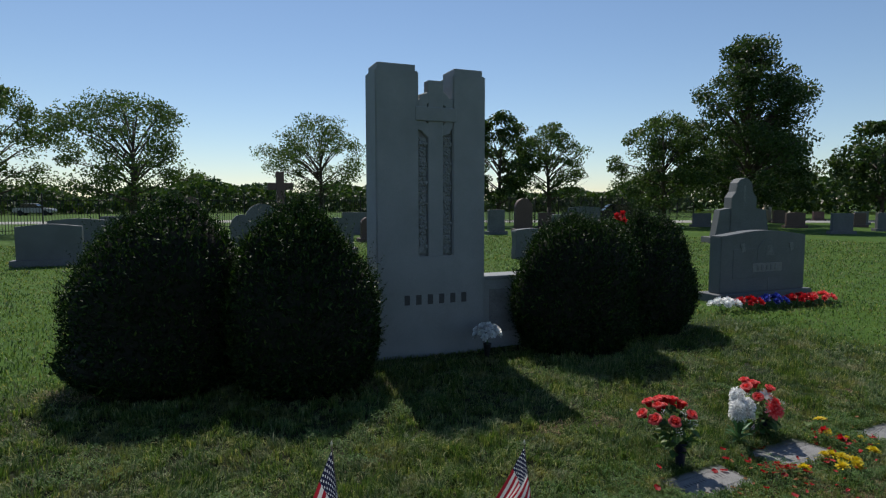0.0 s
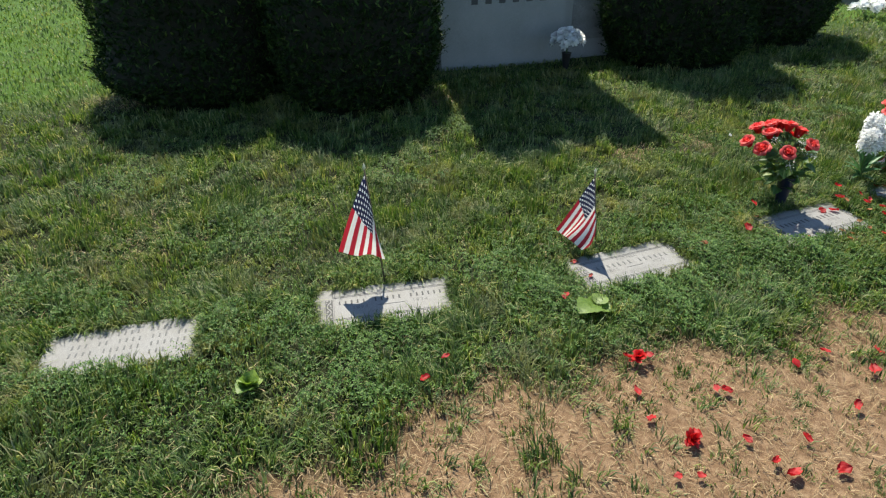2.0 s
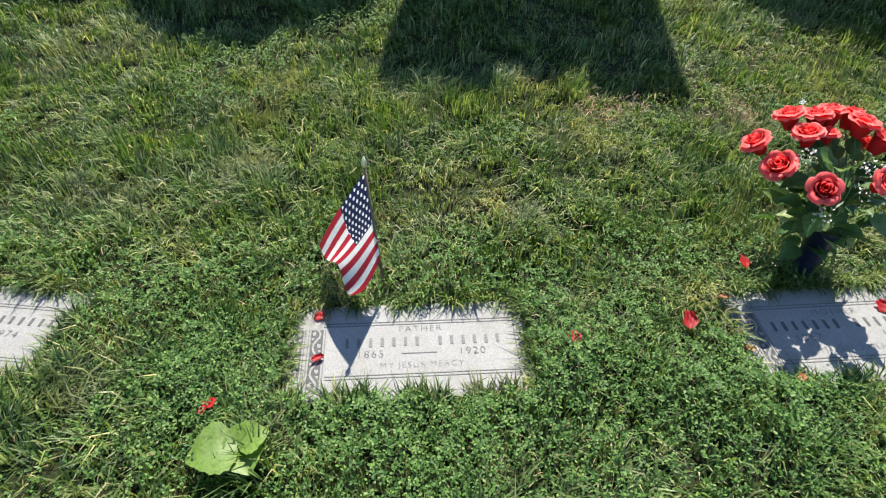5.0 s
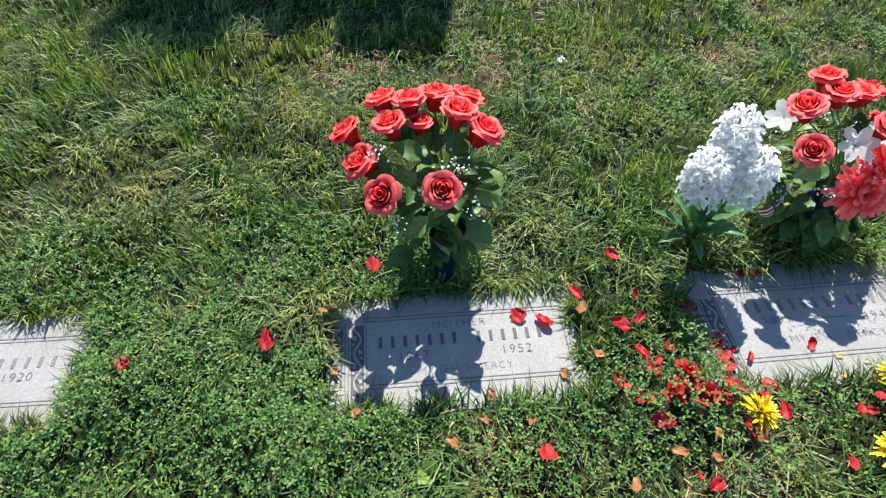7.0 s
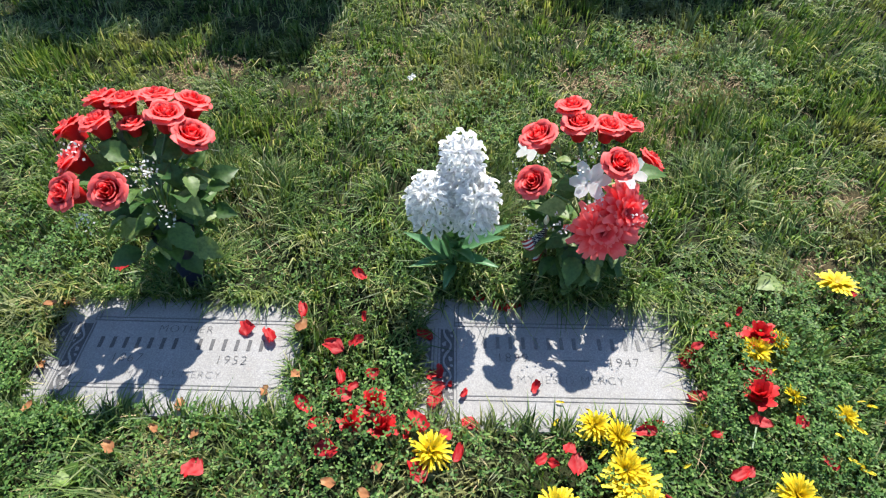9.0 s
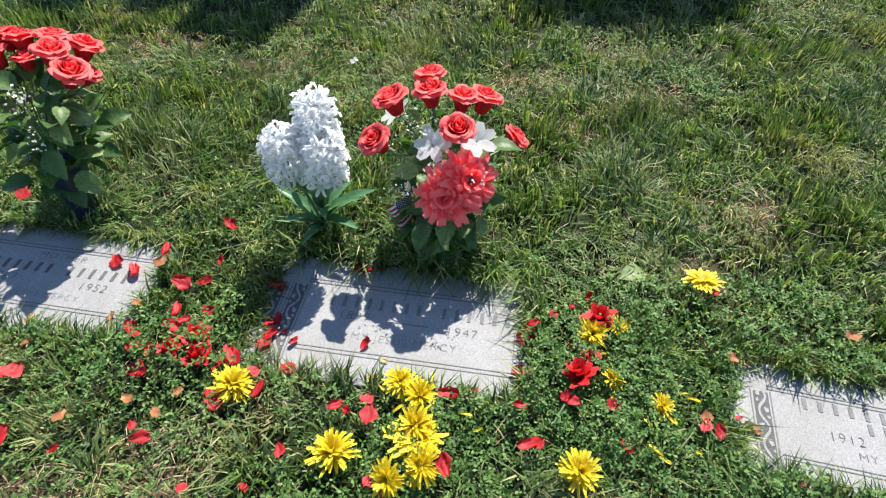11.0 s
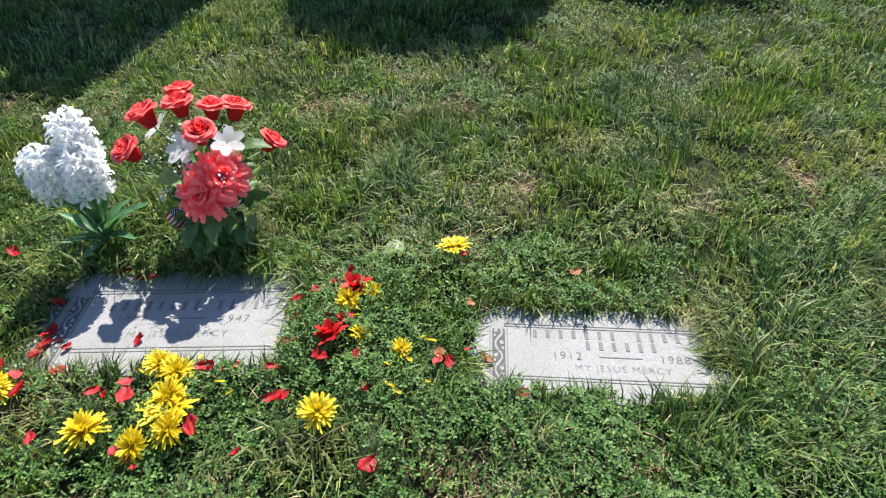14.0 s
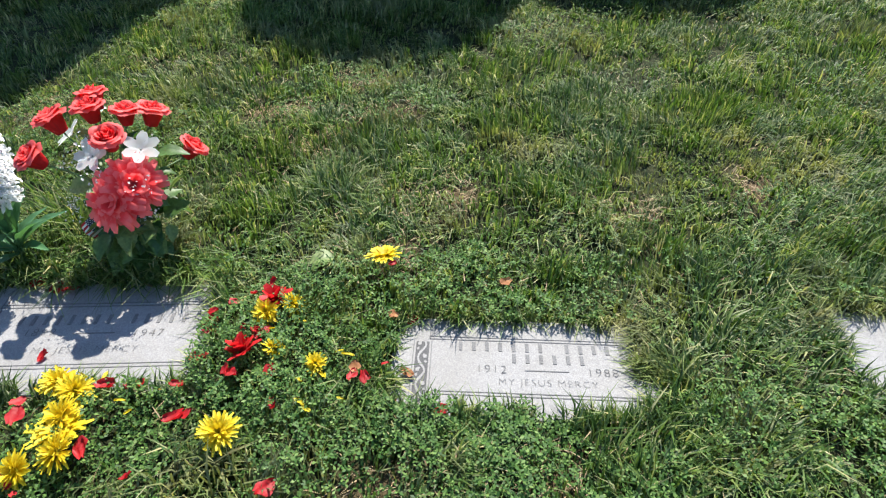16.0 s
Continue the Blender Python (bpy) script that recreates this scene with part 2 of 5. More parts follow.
def flag_material():
    """Thirteen stripes and a starred canton, from the cloth's uv: x along the fly, y down the hoist."""
    m, N, L, P = nodes_of("flag_cloth")
    uv = N.new("ShaderNodeSeparateXYZ")
    L.new(N.new("ShaderNodeUVMap").outputs[0], uv.inputs[0])

    def calc(op, a, b=None, c=None):
        n = N.new("ShaderNodeMath")
        n.operation = op
        for k, v in enumerate((a, b, c)):
            if v is None:
                continue
            if isinstance(v, (int, float)):
                n.inputs[k].default_value = v
            else:
                L.new(v, n.inputs[k])
        return n.outputs[0]
    u, v = uv.outputs["X"], uv.outputs["Y"]
    stripe = calc("LESS_THAN", calc("MODULO", calc("MULTIPLY", v, 13), 2), 1.0)
    canton = calc("MULTIPLY", calc("LESS_THAN", u, 0.40), calc("LESS_THAN", v, 7 / 13))
    cx, cy = calc("MULTIPLY", u, 6 / 0.40), calc("MULTIPLY", v, 9 / (7 / 13))
    row = calc("MODULO", calc("FLOOR", cy), 2)
    fx = calc("SUBTRACT", calc("FRACT", calc("MULTIPLY_ADD", row, 0.5, cx)), 0.5)
    fy = calc("SUBTRACT", calc("FRACT", cy), 0.5)
    star = calc("LESS_THAN", calc("ADD", calc("MULTIPLY", fx, fx), calc("MULTIPLY", calc("MULTIPLY", fy, fy), 0.55)), 0.045)
    c = mix(N, L, stripe, (0.78, 0.76, 0.74), (0.42, 0.018, 0.035))
    blue = mix(N, L, star, (0.012, 0.016, 0.055), (0.80, 0.80, 0.80))
    c = mix(N, L, canton, c, blue)
    c = mix(N, L, 1.0, c, ramp(N, L, noise_at(N, L, 30, 4), [(0.3, (0.86, 0.86, 0.86)), (0.7, (1, 1, 1))]), "MULTIPLY")
    L.new(c, P.inputs["Base Color"])
    P.inputs["Roughness"].default_value = 0.7
    tr = N.new("ShaderNodeBsdfTranslucent")
    L.new(c, tr.inputs["Color"])
    sh = N.new("ShaderNodeMixShader")
    sh.inputs[0].default_value = 0.4
    L.new(P.outputs[0], sh.inputs[1]), L.new(tr.outputs[0], sh.inputs[2])
    L.new(sh.outputs[0], N["Material Output"].inputs["Surface"])
    return m


M_FLAG = flag_material()


# ---------------------------------------------------------------- mesh helpers
def mesh_of(name, bm, material, smooth=True):
    me = bpy.data.meshes.new(name)
    bm.to_mesh(me)
    bm.free()
    me.materials.append(material)
    if smooth:
        me.polygons.foreach_set("use_smooth", [True] * len(me.polygons))
    return me


def part(name, bm, material, parent, label="", smooth=False):
    """One bmesh or mesh as one object under a thing or a part."""
    me = bm if isinstance(bm, bpy.types.Mesh) else mesh_of(name, bm, material, smooth)
    ob = new(name, me)
    ob.parent = parent
    return tagged(ob, label)


def thing(name, m, label, category, group="", kind=""):
    ob = new(name)
    ob.empty_display_size = 0.05
    ob.matrix_world = m
    return tagged(ob, label, category, group, kind)


def block(x0, x1, y0, y1, z0, z1, bevel=0.006, bm=None):
    own = bmesh.new()
    bmesh.ops.create_cube(own, size=1, matrix=Matrix.Translation(((x0 + x1) / 2, (y0 + y1) / 2, (z0 + z1) / 2)) @ Matrix.Diagonal((x1 - x0, y1 - y0, z1 - z0, 1)))
    if bevel:
        bmesh.ops.bevel(own, geom=own.edges[:], offset=bevel, segments=2, affect="EDGES", profile=0.6)
    if bm is None:
        return own
    tmp = bpy.data.meshes.new("tmp")
    own.to_mesh(tmp), own.free()
    bm.from_mesh(tmp)
    bpy.data.meshes.remove(tmp)
    return bm


def tube(bm, a, b, ra, rb, n=6):
    a, b = Vector(a), Vector(b)
    q = (b - a).to_track_quat("Z", "Y")
    rings = []
    for p, r in ((a, ra), (b, rb)):
        rings.append([bm.verts.new(p + q @ Vector((r * math.cos(6.2832 * k / n), r * math.sin(6.2832 * k / n), 0))) for k in range(n)])
    for k in range(n):
        bm.faces.new((rings[0][k], rings[0][(k + 1) % n], rings[1][(k + 1) % n], rings[1][k]))
    bm.faces.new(rings[1])
    bm.faces.new(rings[0][::-1])
    return bm


def lathe(profile, n=20, bm=None):
    bm = bm or bmesh.new()
    rings = [[bm.verts.new((r * math.cos(6.2832 * k / n), r * math.sin(6.2832 * k / n), z)) for k in range(n)] for r, z in profile]
    for a, b in zip(rings, rings[1:]):
        for k in range(n):
            bm.faces.new((a[k], a[(k + 1) % n], b[(k + 1) % n], b[k]))
    bm.faces.new(rings[0][::-1])
    bm.faces.new(rings[-1])
    return bm


def extrude_outline(pts, y0, y1, bevel=0.01):
    """A slab from an outline in x, z, between two depths."""
    bm = bmesh.new()
    f = bm.faces.new([bm.verts.new((x, y0, z)) for x, z in pts])
    r = bmesh.ops.extrude_face_region(bm, geom=[f])
    for v in r["geom"]:
        if isinstance(v, bmesh.types.BMVert):
            v.co.y = y1
    bmesh.ops.recalc_face_normals(bm, faces=bm.faces[:])
    if bevel:
        bmesh.ops.bevel(bm, geom=[e for e in bm.edges if e.calc_face_angle(0) > 0.6], offset=bevel, segments=2, affect="EDGES")
    return bm


def array_mesh(name, co, faces_per, material, smooth=True):
    """A mesh of many alike islands: co is (n, k, 3), faces_per the index tuples of one island."""
    n, k, _ = co.shape
    me = bpy.data.meshes.new(name)
    idx = np.concatenate([np.array(f) for f in faces_per])
    size = np.array([len(f) for f in faces_per])
    loops = (np.arange(n)[:, None] * k + idx[None, :]).ravel().astype(np.int32)
    totals = np.tile(size, n)
    starts = np.concatenate([[0], np.cumsum(totals)[:-1]]).astype(np.int32)
    me.vertices.add(n * k)
    me.vertices.foreach_set("co", co.astype(np.float32).ravel())
    me.loops.add(len(loops))
    me.loops.foreach_set("vertex_index", loops)
    me.polygons.add(len(totals))
    me.polygons.foreach_set("loop_start", starts)
    me.update(calc_edges=True)
    me.materials.append(material)
    if smooth:
        me.polygons.foreach_set("use_smooth", np.ones(len(totals), bool))
    return me


def unit(v):
    return v / np.maximum(1e-9, np.linalg.norm(v, axis=-1, keepdims=True))


def leaf_cloud(name, pts, length, width, material, rng, outward=None, droop=0.0):
    """Small pointed leaves, four corners each, at the points."""
    n = len(pts)
    d = unit(rng.normal(size=(n, 3)) + (0 if outward is None else outward))
    d[:, 2] -= droop
    d = unit(d)
    s = unit(np.cross(d, rng.normal(size=(n, 3))))
    ln = (length * rng.uniform(0.6, 1.3, n))[:, None]
    wd = (width * rng.uniform(0.7, 1.3, n))[:, None]
    co = np.stack([pts - d * ln * 0.5, pts + s * wd * 0.5, pts + d * ln * 0.5, pts - s * wd * 0.5], axis=1)
    return array_mesh(name, co, [(0, 1, 2, 3)], material, False)


def word(text, size, material, parent, x, y, z, name="lettering", turn=None, align="CENTER", stretch=1.0):
    cu = bpy.data.curves.new("tmp_text", "FONT")
    cu.body, cu.size, cu.align_x, cu.align_y, cu.space_character = text, size, align, "CENTER", 1.16
    cu.resolution_u = 3
    cu.offset = -0.024 * size
    tmp = bpy.data.objects.new("tmp_text", cu)
    scene.collection.objects.link(tmp)
    dg = bpy.context.evaluated_depsgraph_get()
    me = bpy.data.meshes.new_from_object(tmp.evaluated_get(dg))
    me.name = name
    bpy.data.objects.remove(tmp)
    bpy.data.curves.remove(cu)
    me.materials.clear()
    me.materials.append(material)
    ob = part(name, me, material, parent)
    ob.matrix_local = Matrix.Translation((x, y, z)) @ (turn or Matrix.Identity(4)) @ Matrix.Diagonal((stretch, 1, 1, 1))
    return ob


# ---------------------------------------------------------------- ground and road
def build_ground():
    n = 161
    s = np.linspace(-1, 1, n)
    a = np.sign(s) * (7.0 * np.abs(s) + 1800.0 * np.abs(s) ** 9)
    X, Y = np.meshgrid(a, a + 1.0, indexing="ij")
    Z = -0.012 + 0.006 * np.sin(2.1 * X + 1.3 * Y) * np.exp(-(X ** 2 + Y ** 2) / 60.0)
    co = np.stack([X, Y, Z], -1).reshape(-1, 3)
    i, j = np.meshgrid(np.arange(n - 1), np.arange(n - 1), indexing="ij")
    k = (i * n + j).ravel()
    quads = np.stack([k, k + n, k + n + 1, k + 1], 1)
    me = bpy.data.meshes.new("ground")
    me.from_pydata(co.tolist(), [], quads.tolist())
    bare = dirt_mask(co[:, 0], co[:, 1])
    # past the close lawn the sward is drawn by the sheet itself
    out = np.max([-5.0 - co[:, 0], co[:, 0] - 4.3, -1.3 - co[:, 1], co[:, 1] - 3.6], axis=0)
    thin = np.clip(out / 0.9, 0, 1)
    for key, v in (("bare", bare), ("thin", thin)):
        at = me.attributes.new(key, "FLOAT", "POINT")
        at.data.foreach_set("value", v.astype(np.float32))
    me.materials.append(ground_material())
    me.polygons.foreach_set("use_smooth", [True] * len(me.polygons))
    tagged(new("ground", me), "mown cemetery lawn with worn bare soil by the flat stones", "lawn", kind="structure")


build_ground()


def build_road():
    bm = bmesh.new()
    pts = [(-60, 66), (10, 52), (38, 36), (60, 26), (130, 4)]
    rows = []
    for k, (x, y) in enumerate(pts):
        a, b = Vector(pts[max(0, k - 1)]), Vector(pts[min(len(pts) - 1, k + 1)])
        t = (b - a).normalized()
        nrm = Vector((-t.y, t.x))
        rows.append([bm.verts.new((x + nrm.x * o, y + nrm.y * o, z)) for o, z in ((-2.6, -0.02), (-2.5, 0.03), (0, 0.06), (2.5, 0.03), (2.6, -0.02))])
    for a, b in zip(rows, rows[1:]):
        for k in range(4):
            bm.faces.new((a[k], b[k], b[k + 1], a[k + 1]))
    bmesh.ops.recalc_face_normals(bm, faces=bm.faces[:])
    me = mesh_of("road", bm, M_ROAD)
    tagged(new("road", me), "pale concrete lane through the cemetery lawn", "road", kind="structure")


build_road()


# ---------------------------------------------------------------- tall family monument
MON = Matrix.Translation((-0.967, 3.85, 0)) @ pose(0, 0, 0, 0, 0, -3)
MW, MD, MH = 1.34, 0.42, 3.32


def build_monument():
    t = thing("monument", MON, "tall grey granite monument with carved cross and blank wings", "monument")
    mid_l, mid_r = 0.505, 0.925
    low, top = -0.05, MH - 0.075
    body = part("body", extrude_outline([(0, low), (MW, low), (MW, top), (mid_r, top), (mid_r, 1.16), (mid_l, 1.16), (mid_l, top), (0, top)], 0.0, MD, 0.014), M_MONUMENT, t)
    for x0, x1 in ((0.0, mid_l), (mid_r, MW)):
        part("cap", block(x0 + 0.028, x1 - 0.026, 0.03, MD - 0.03, MH - 0.09, MH, 0.018), M_MONUMENT, body)
    part("back_panel", block(mid_l - 0.002, mid_r + 0.002, 0.10, MD - 0.06, 1.10, 2.98, 0.004), M_MONUMENT, t)
    # the cross: shaft, arms, ring
    cx = 0.716
    cr = part("cross", block(cx - 0.092, cx + 0.092, 0.012, 0.16, 1.15, 3.16, 0.012), M_MONUMENT, t)
    part("crossbar", block(cx - 0.255, cx + 0.255, -0.008, 0.12, 2.70, 2.86, 0.012), M_MONUMENT, cr)
    ring = bmesh.new()
    n = 36
    prof = [(0.13, 0.05), (0.15, 0.014), (0.262, 0.014), (0.272, 0.03), (0.272, 0.14), (0.13, 0.14)]
    loops = []
    for k in range(n):
        a = 6.2832 * k / n
        wob = 1 + 0.05 * math.sin(12 * a)
        loops.append([ring.verts.new((cx + r * wob * math.cos(a), y, 2.78 + r * wob * math.sin(a))) for r, y in prof])
    for k in range(n):
        for q in range(6):
            ring.faces.new((loops[k][q], loops[(k + 1) % n][q], loops[(k + 1) % n][(q + 1) % 6], loops[k][(q + 1) % 6]))
    bmesh.ops.recalc_face_normals(ring, faces=ring.faces[:])
    part("ring", ring, M_MONUMENT, cr, "carved ring behind the cross")
    part("ring_field", lathe_y(cx, 2.78, 0.205, 0.055, 0.12), M_MONUMENT, cr)
    # carved vine strips on both sides of the shaft
    rnd = random.Random(4)
    for x0, x1 in ((mid_l + 0.004, cx - 0.096), (cx + 0.096, mid_r - 0.004)):
        strip = part("carved_strip", block(x0, x1, 0.055, 0.14, 1.165, 2.62, 0.003), M_MONCUT, t, "deeply carved strip of vine blocks")
        z = 1.18
        while z < 2.52:
            bm = bmesh.new()
            hgt = 0.112
            xm, hw = (x0 + x1) / 2, (x1 - x0) / 2 - 0.010
            for k in range(26):
                u, v = rnd.uniform(-1, 1), rnd.uniform(0.04, 0.96)
                u += 0.45 * math.sin(6.2832 * v) * (1 if int(z * 9) % 2 else -1)
                u = max(-1.0, min(1.0, u))
                bmesh.ops.create_icosphere(bm, subdivisions=1, radius=rnd.uniform(0.009, 0.021), matrix=Matrix.Translation((xm + u * hw, rnd.uniform(0.040, 0.058), z + v * hgt)) @ pose(0, 0, 0, 0, rnd.uniform(0, 180), 0) @ Matrix.Diagonal((rnd.uniform(0.5, 1.2), 0.9, rnd.uniform(0.7, 1.6), 1)))
            block(x0 + 0.011, x1 - 0.011, 0.048, 0.06, z + 0.009, z + hgt - 0.009, 0.003, bm)
            part("carved_block", bm, M_MONUMENT, strip, smooth=True)
            z += hgt
    # blind lettering on the foot: six plain sunk bars
    for k in range(6):
        x = 0.325 + k * 0.142
        part("letter_bar", block(x, x + 0.066, -0.003, 0.012, 0.60, 0.715, 0.003), M_CUT, t, "dark cut bar in place of a letter")
    # low wings
    for x0, x1 in ((-1.25, 0.002), (MW - 0.002, MW + 1.2)):
        w = part("wing", block(x0, x1, 0.07, MD - 0.06, -0.05, 0.84, 0.012), M_MONUMENT, t, "low granite wing wall")
        part("coping", block(x0 + (0.0 if x0 < 0 else 0.004), x1 - (0.004 if x0 < 0 else 0), 0.055, MD - 0.045, 0.841, 0.885, 0.012), M_MONUMENT, w)
        xa = x0 + 0.10 if x0 > 0 else x1 - 1.1
        part("sunk_panel", block(xa, xa + 0.95, 0.066, 0.08, 0.18, 0.72, 0.004), M_MONCUT, w)


def lathe_y(cx, cz, r, y0, y1):
    bm = bmesh.new()
    bmesh.ops.create_cone(bm, cap_ends=True, segments=28, radius1=r, radius2=r, depth=y1 - y0, matrix=Matrix.Translation((cx, (y0 + y1) / 2, cz)) @ pose(0, 0, 0, 90))
    return bm


build_monument()


# ---------------------------------------------------------------- clipped yew bushes
BUSH_R = (0.66, 0.86, 0.99, 1.0, 0.90, 0.71, 0.45, 0.02)
BUSH_Z = (0.0, 0.12, 0.28, 0.48, 0.66, 0.82, 0.94, 1.0)


def bush(x, y, rx, ry, h, seed, label, n=21000, sprout=0.13, foot=0.66, dome=1.0):
    """A clipped yew: a haystack of small leaves with uneven shoots."""
    rng = np.random.default_rng(seed)
    t = thing("bush", pose(x, y, 0), label, "bush", "bushes by the monument")
    knob_a, knob_s, knob_h = rng.uniform(0, 6.28, 30), rng.uniform(0.1, 1.0, 30), rng.uniform(-0.09, sprout, 30)

    def shell(a, s, k):
        b = np.zeros(len(a))
        for qa, qs, qh in zip(knob_a, knob_s, knob_h):
            b += qh * np.exp(-(((np.cos(a - qa) - 1) * 5) ** 2 * 0.5 + ((s - qs) / 0.13) ** 2))
        r = np.interp(s, np.linspace(0, 1, 8), (foot, (foot + 1.06) / 2, *[v ** dome for v in BUSH_R[2:7]], 0.02)) * k
        z = np.interp(s, np.linspace(0, 1, 8), BUSH_Z)
        lift = 1 + 0.7 * b * np.clip(s * 1.6 - 0.6, 0, 1)
        return np.stack([r * (1 + b) * rx * np.cos(a), r * (1 + b) * ry * np.sin(a), h * (0.03 + (0.97 - 0.10 * (1 - k)) * z * lift)], -1)
    a = rng.uniform(0, 6.2832, n)
    s = rng.random(n) ** 1.25
    k = 1 - np.abs(rng.normal(0, 0.05, n)) + (rng.random(n) < 0.06) * rng.uniform(0, 0.07, n)
    pts = shell(a, s, k)
    out = unit(pts - np.array([0, 0, h * 0.35]))
    up = np.array([0, 0, 0.6])
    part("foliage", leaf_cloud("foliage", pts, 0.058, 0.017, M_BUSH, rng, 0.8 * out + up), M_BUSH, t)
    m = 1300
    a, s = rng.uniform(0, 6.2832, m), rng.random(m) ** 0.8
    root = shell(a, s, np.ones(m))
    grow = unit(0.7 * unit(root - np.array([0, 0, h * 0.35])) + np.array([0, 0, 0.7]) + rng.normal(0, 0.2, (m, 3)))
    size = (rng.uniform(0.4, 1.5, m) * np.where((rng.random(m) < 0.16) & (s > 0.45), 2.4, 1.0))[:, None]
    sp = [root + grow * (q * 0.011 - 0.01) * size + rng.normal(0, 0.005, (m, 3)) for q in range(9)]
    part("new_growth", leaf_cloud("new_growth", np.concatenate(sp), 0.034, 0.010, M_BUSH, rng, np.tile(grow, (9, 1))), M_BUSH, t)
    # closed inner shell painted as deep shade behind the leaves; no twigs modelled
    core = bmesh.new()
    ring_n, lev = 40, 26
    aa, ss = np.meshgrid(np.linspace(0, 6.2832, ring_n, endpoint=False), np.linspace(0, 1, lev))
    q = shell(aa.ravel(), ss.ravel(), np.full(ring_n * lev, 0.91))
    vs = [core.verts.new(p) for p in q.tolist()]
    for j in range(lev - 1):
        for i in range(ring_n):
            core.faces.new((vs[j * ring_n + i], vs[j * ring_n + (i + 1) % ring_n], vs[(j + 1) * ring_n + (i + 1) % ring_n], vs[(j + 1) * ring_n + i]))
    part("core", core, M_CORE, t, "near-black inner shell coloured as the shade between leaves", smooth=True)
    part("trunk", tube(bmesh.new(), (0, 0, -0.05), (0, 0, h * 0.4), 0.06, 0.03, 8), M_BARK, t)
    return t


bush(-3.08, 4.02, 0.91, 0.90, 1.74, 11, "large dark clipped yew bush beside the monument", foot=0.78, dome=1.15)
bush(-1.90, 3.36, 0.69, 0.68, 1.68, 12, "narrow upright dark yew bush beside the monument", foot=0.86, dome=1.25)
bush(1.45, 3.46, 0.75, 0.62, 1.58, 13, "rounded dark yew bush with a red flower", foot=0.86, dome=0.7)
bush(2.92, 3.98, 0.90, 0.70, 1.56, 14, "rounded dark yew bush in its own shade", foot=0.86)


# ---------------------------------------------------------------- flat grave markers
MARKS = [(-3.48, 0.27, -4, 0.62, 0.29), (-2.39, 0.205, -7, 0.64, 0.30), (-1.19, 0.115, 2, 0.62, 0.30), (-0.03, 0.155, 3, 0.60, 0.325),
         (0.865, 0.205, 3.5, 0.645, 0.355), (1.925, 0.135, -1, 0.61, 0.285), (2.995, 0.215, 2, 0.66, 0.255)]
TOP = 0.004


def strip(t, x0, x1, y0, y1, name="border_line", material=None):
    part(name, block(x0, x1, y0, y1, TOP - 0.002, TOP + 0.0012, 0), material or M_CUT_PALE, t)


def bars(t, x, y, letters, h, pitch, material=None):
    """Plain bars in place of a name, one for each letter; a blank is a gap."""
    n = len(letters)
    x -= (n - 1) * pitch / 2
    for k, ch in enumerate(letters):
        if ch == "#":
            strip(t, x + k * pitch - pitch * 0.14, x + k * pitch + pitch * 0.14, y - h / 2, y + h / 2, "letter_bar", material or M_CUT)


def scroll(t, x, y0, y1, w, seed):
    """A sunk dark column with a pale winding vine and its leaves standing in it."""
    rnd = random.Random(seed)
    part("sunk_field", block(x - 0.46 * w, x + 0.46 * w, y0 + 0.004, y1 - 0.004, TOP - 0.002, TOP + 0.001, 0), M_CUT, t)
    turns = (y1 - y0) / (2.3 * w)
    bm = bmesh.new()
    n = 44
    prev = None
    for q in range(n + 1):
        s = q / n
        a = 6.2832 * turns * s
        xc, hw = x + 0.24 * w * math.sin(a), w * (0.10 + 0.04 * math.cos(2 * a))
        y = y0 + (y1 - y0) * s
        pr = [bm.verts.new((xc - hw, y, TOP + 0.0022)), bm.verts.new((xc + hw, y + 0.1 * w * math.cos(a), TOP + 0.0022))]
        if prev:
            bm.faces.new((prev[0], prev[1], pr[1], pr[0]))
        prev = pr
    for k in range(int(turns * 2) + 1):
        s = (k + 0.5) / (turns * 2)
        if s > 0.97:
            break
        side = -1 if k % 2 == 0 else 1
        yc = y0 + (y1 - y0) * s
        for ox, oy, r, tip in ((0.22, 0.10, 0.20, 0.30), (0.30, -0.38, 0.13, 0.20)):
            c = Vector((x + side * ox * w, yc + oy * w, TOP + 0.0024))
            tilt = rnd.uniform(0.5, 1.2) * side
            ring = []
            for q in range(9):
                a = 6.2832 * q / 9
                r2 = w * (tip if q == 0 else r * (0.75 + 0.25 * (q % 2)))
                ring.append(bm.verts.new(c + Vector((r2 * 0.8 * math.cos(a + 1.57 + tilt), r2 * math.sin(a + 1.57 + tilt), 0))))
            bm.faces.new(ring)
    part("scroll_carving", bm, M_MARKER, t, "carved vine scroll")
    for e in (-0.62, 0.62):
        strip(t, x + e * w - 0.0012, x + e * w + 0.0012, y0, y1)


def marker(k, label):
    x, y, turn, w, h = MARKS[k]
    t = thing("grave_marker", pose(x, y, 0, 0, 0, turn), label, "grave marker", "flat markers in the row")
    bm = block(-w / 2, w / 2, -h / 2, h / 2, -0.10, TOP, 0.006)
    part("slab", bm, M_MARKER, t)
    return t, w, h


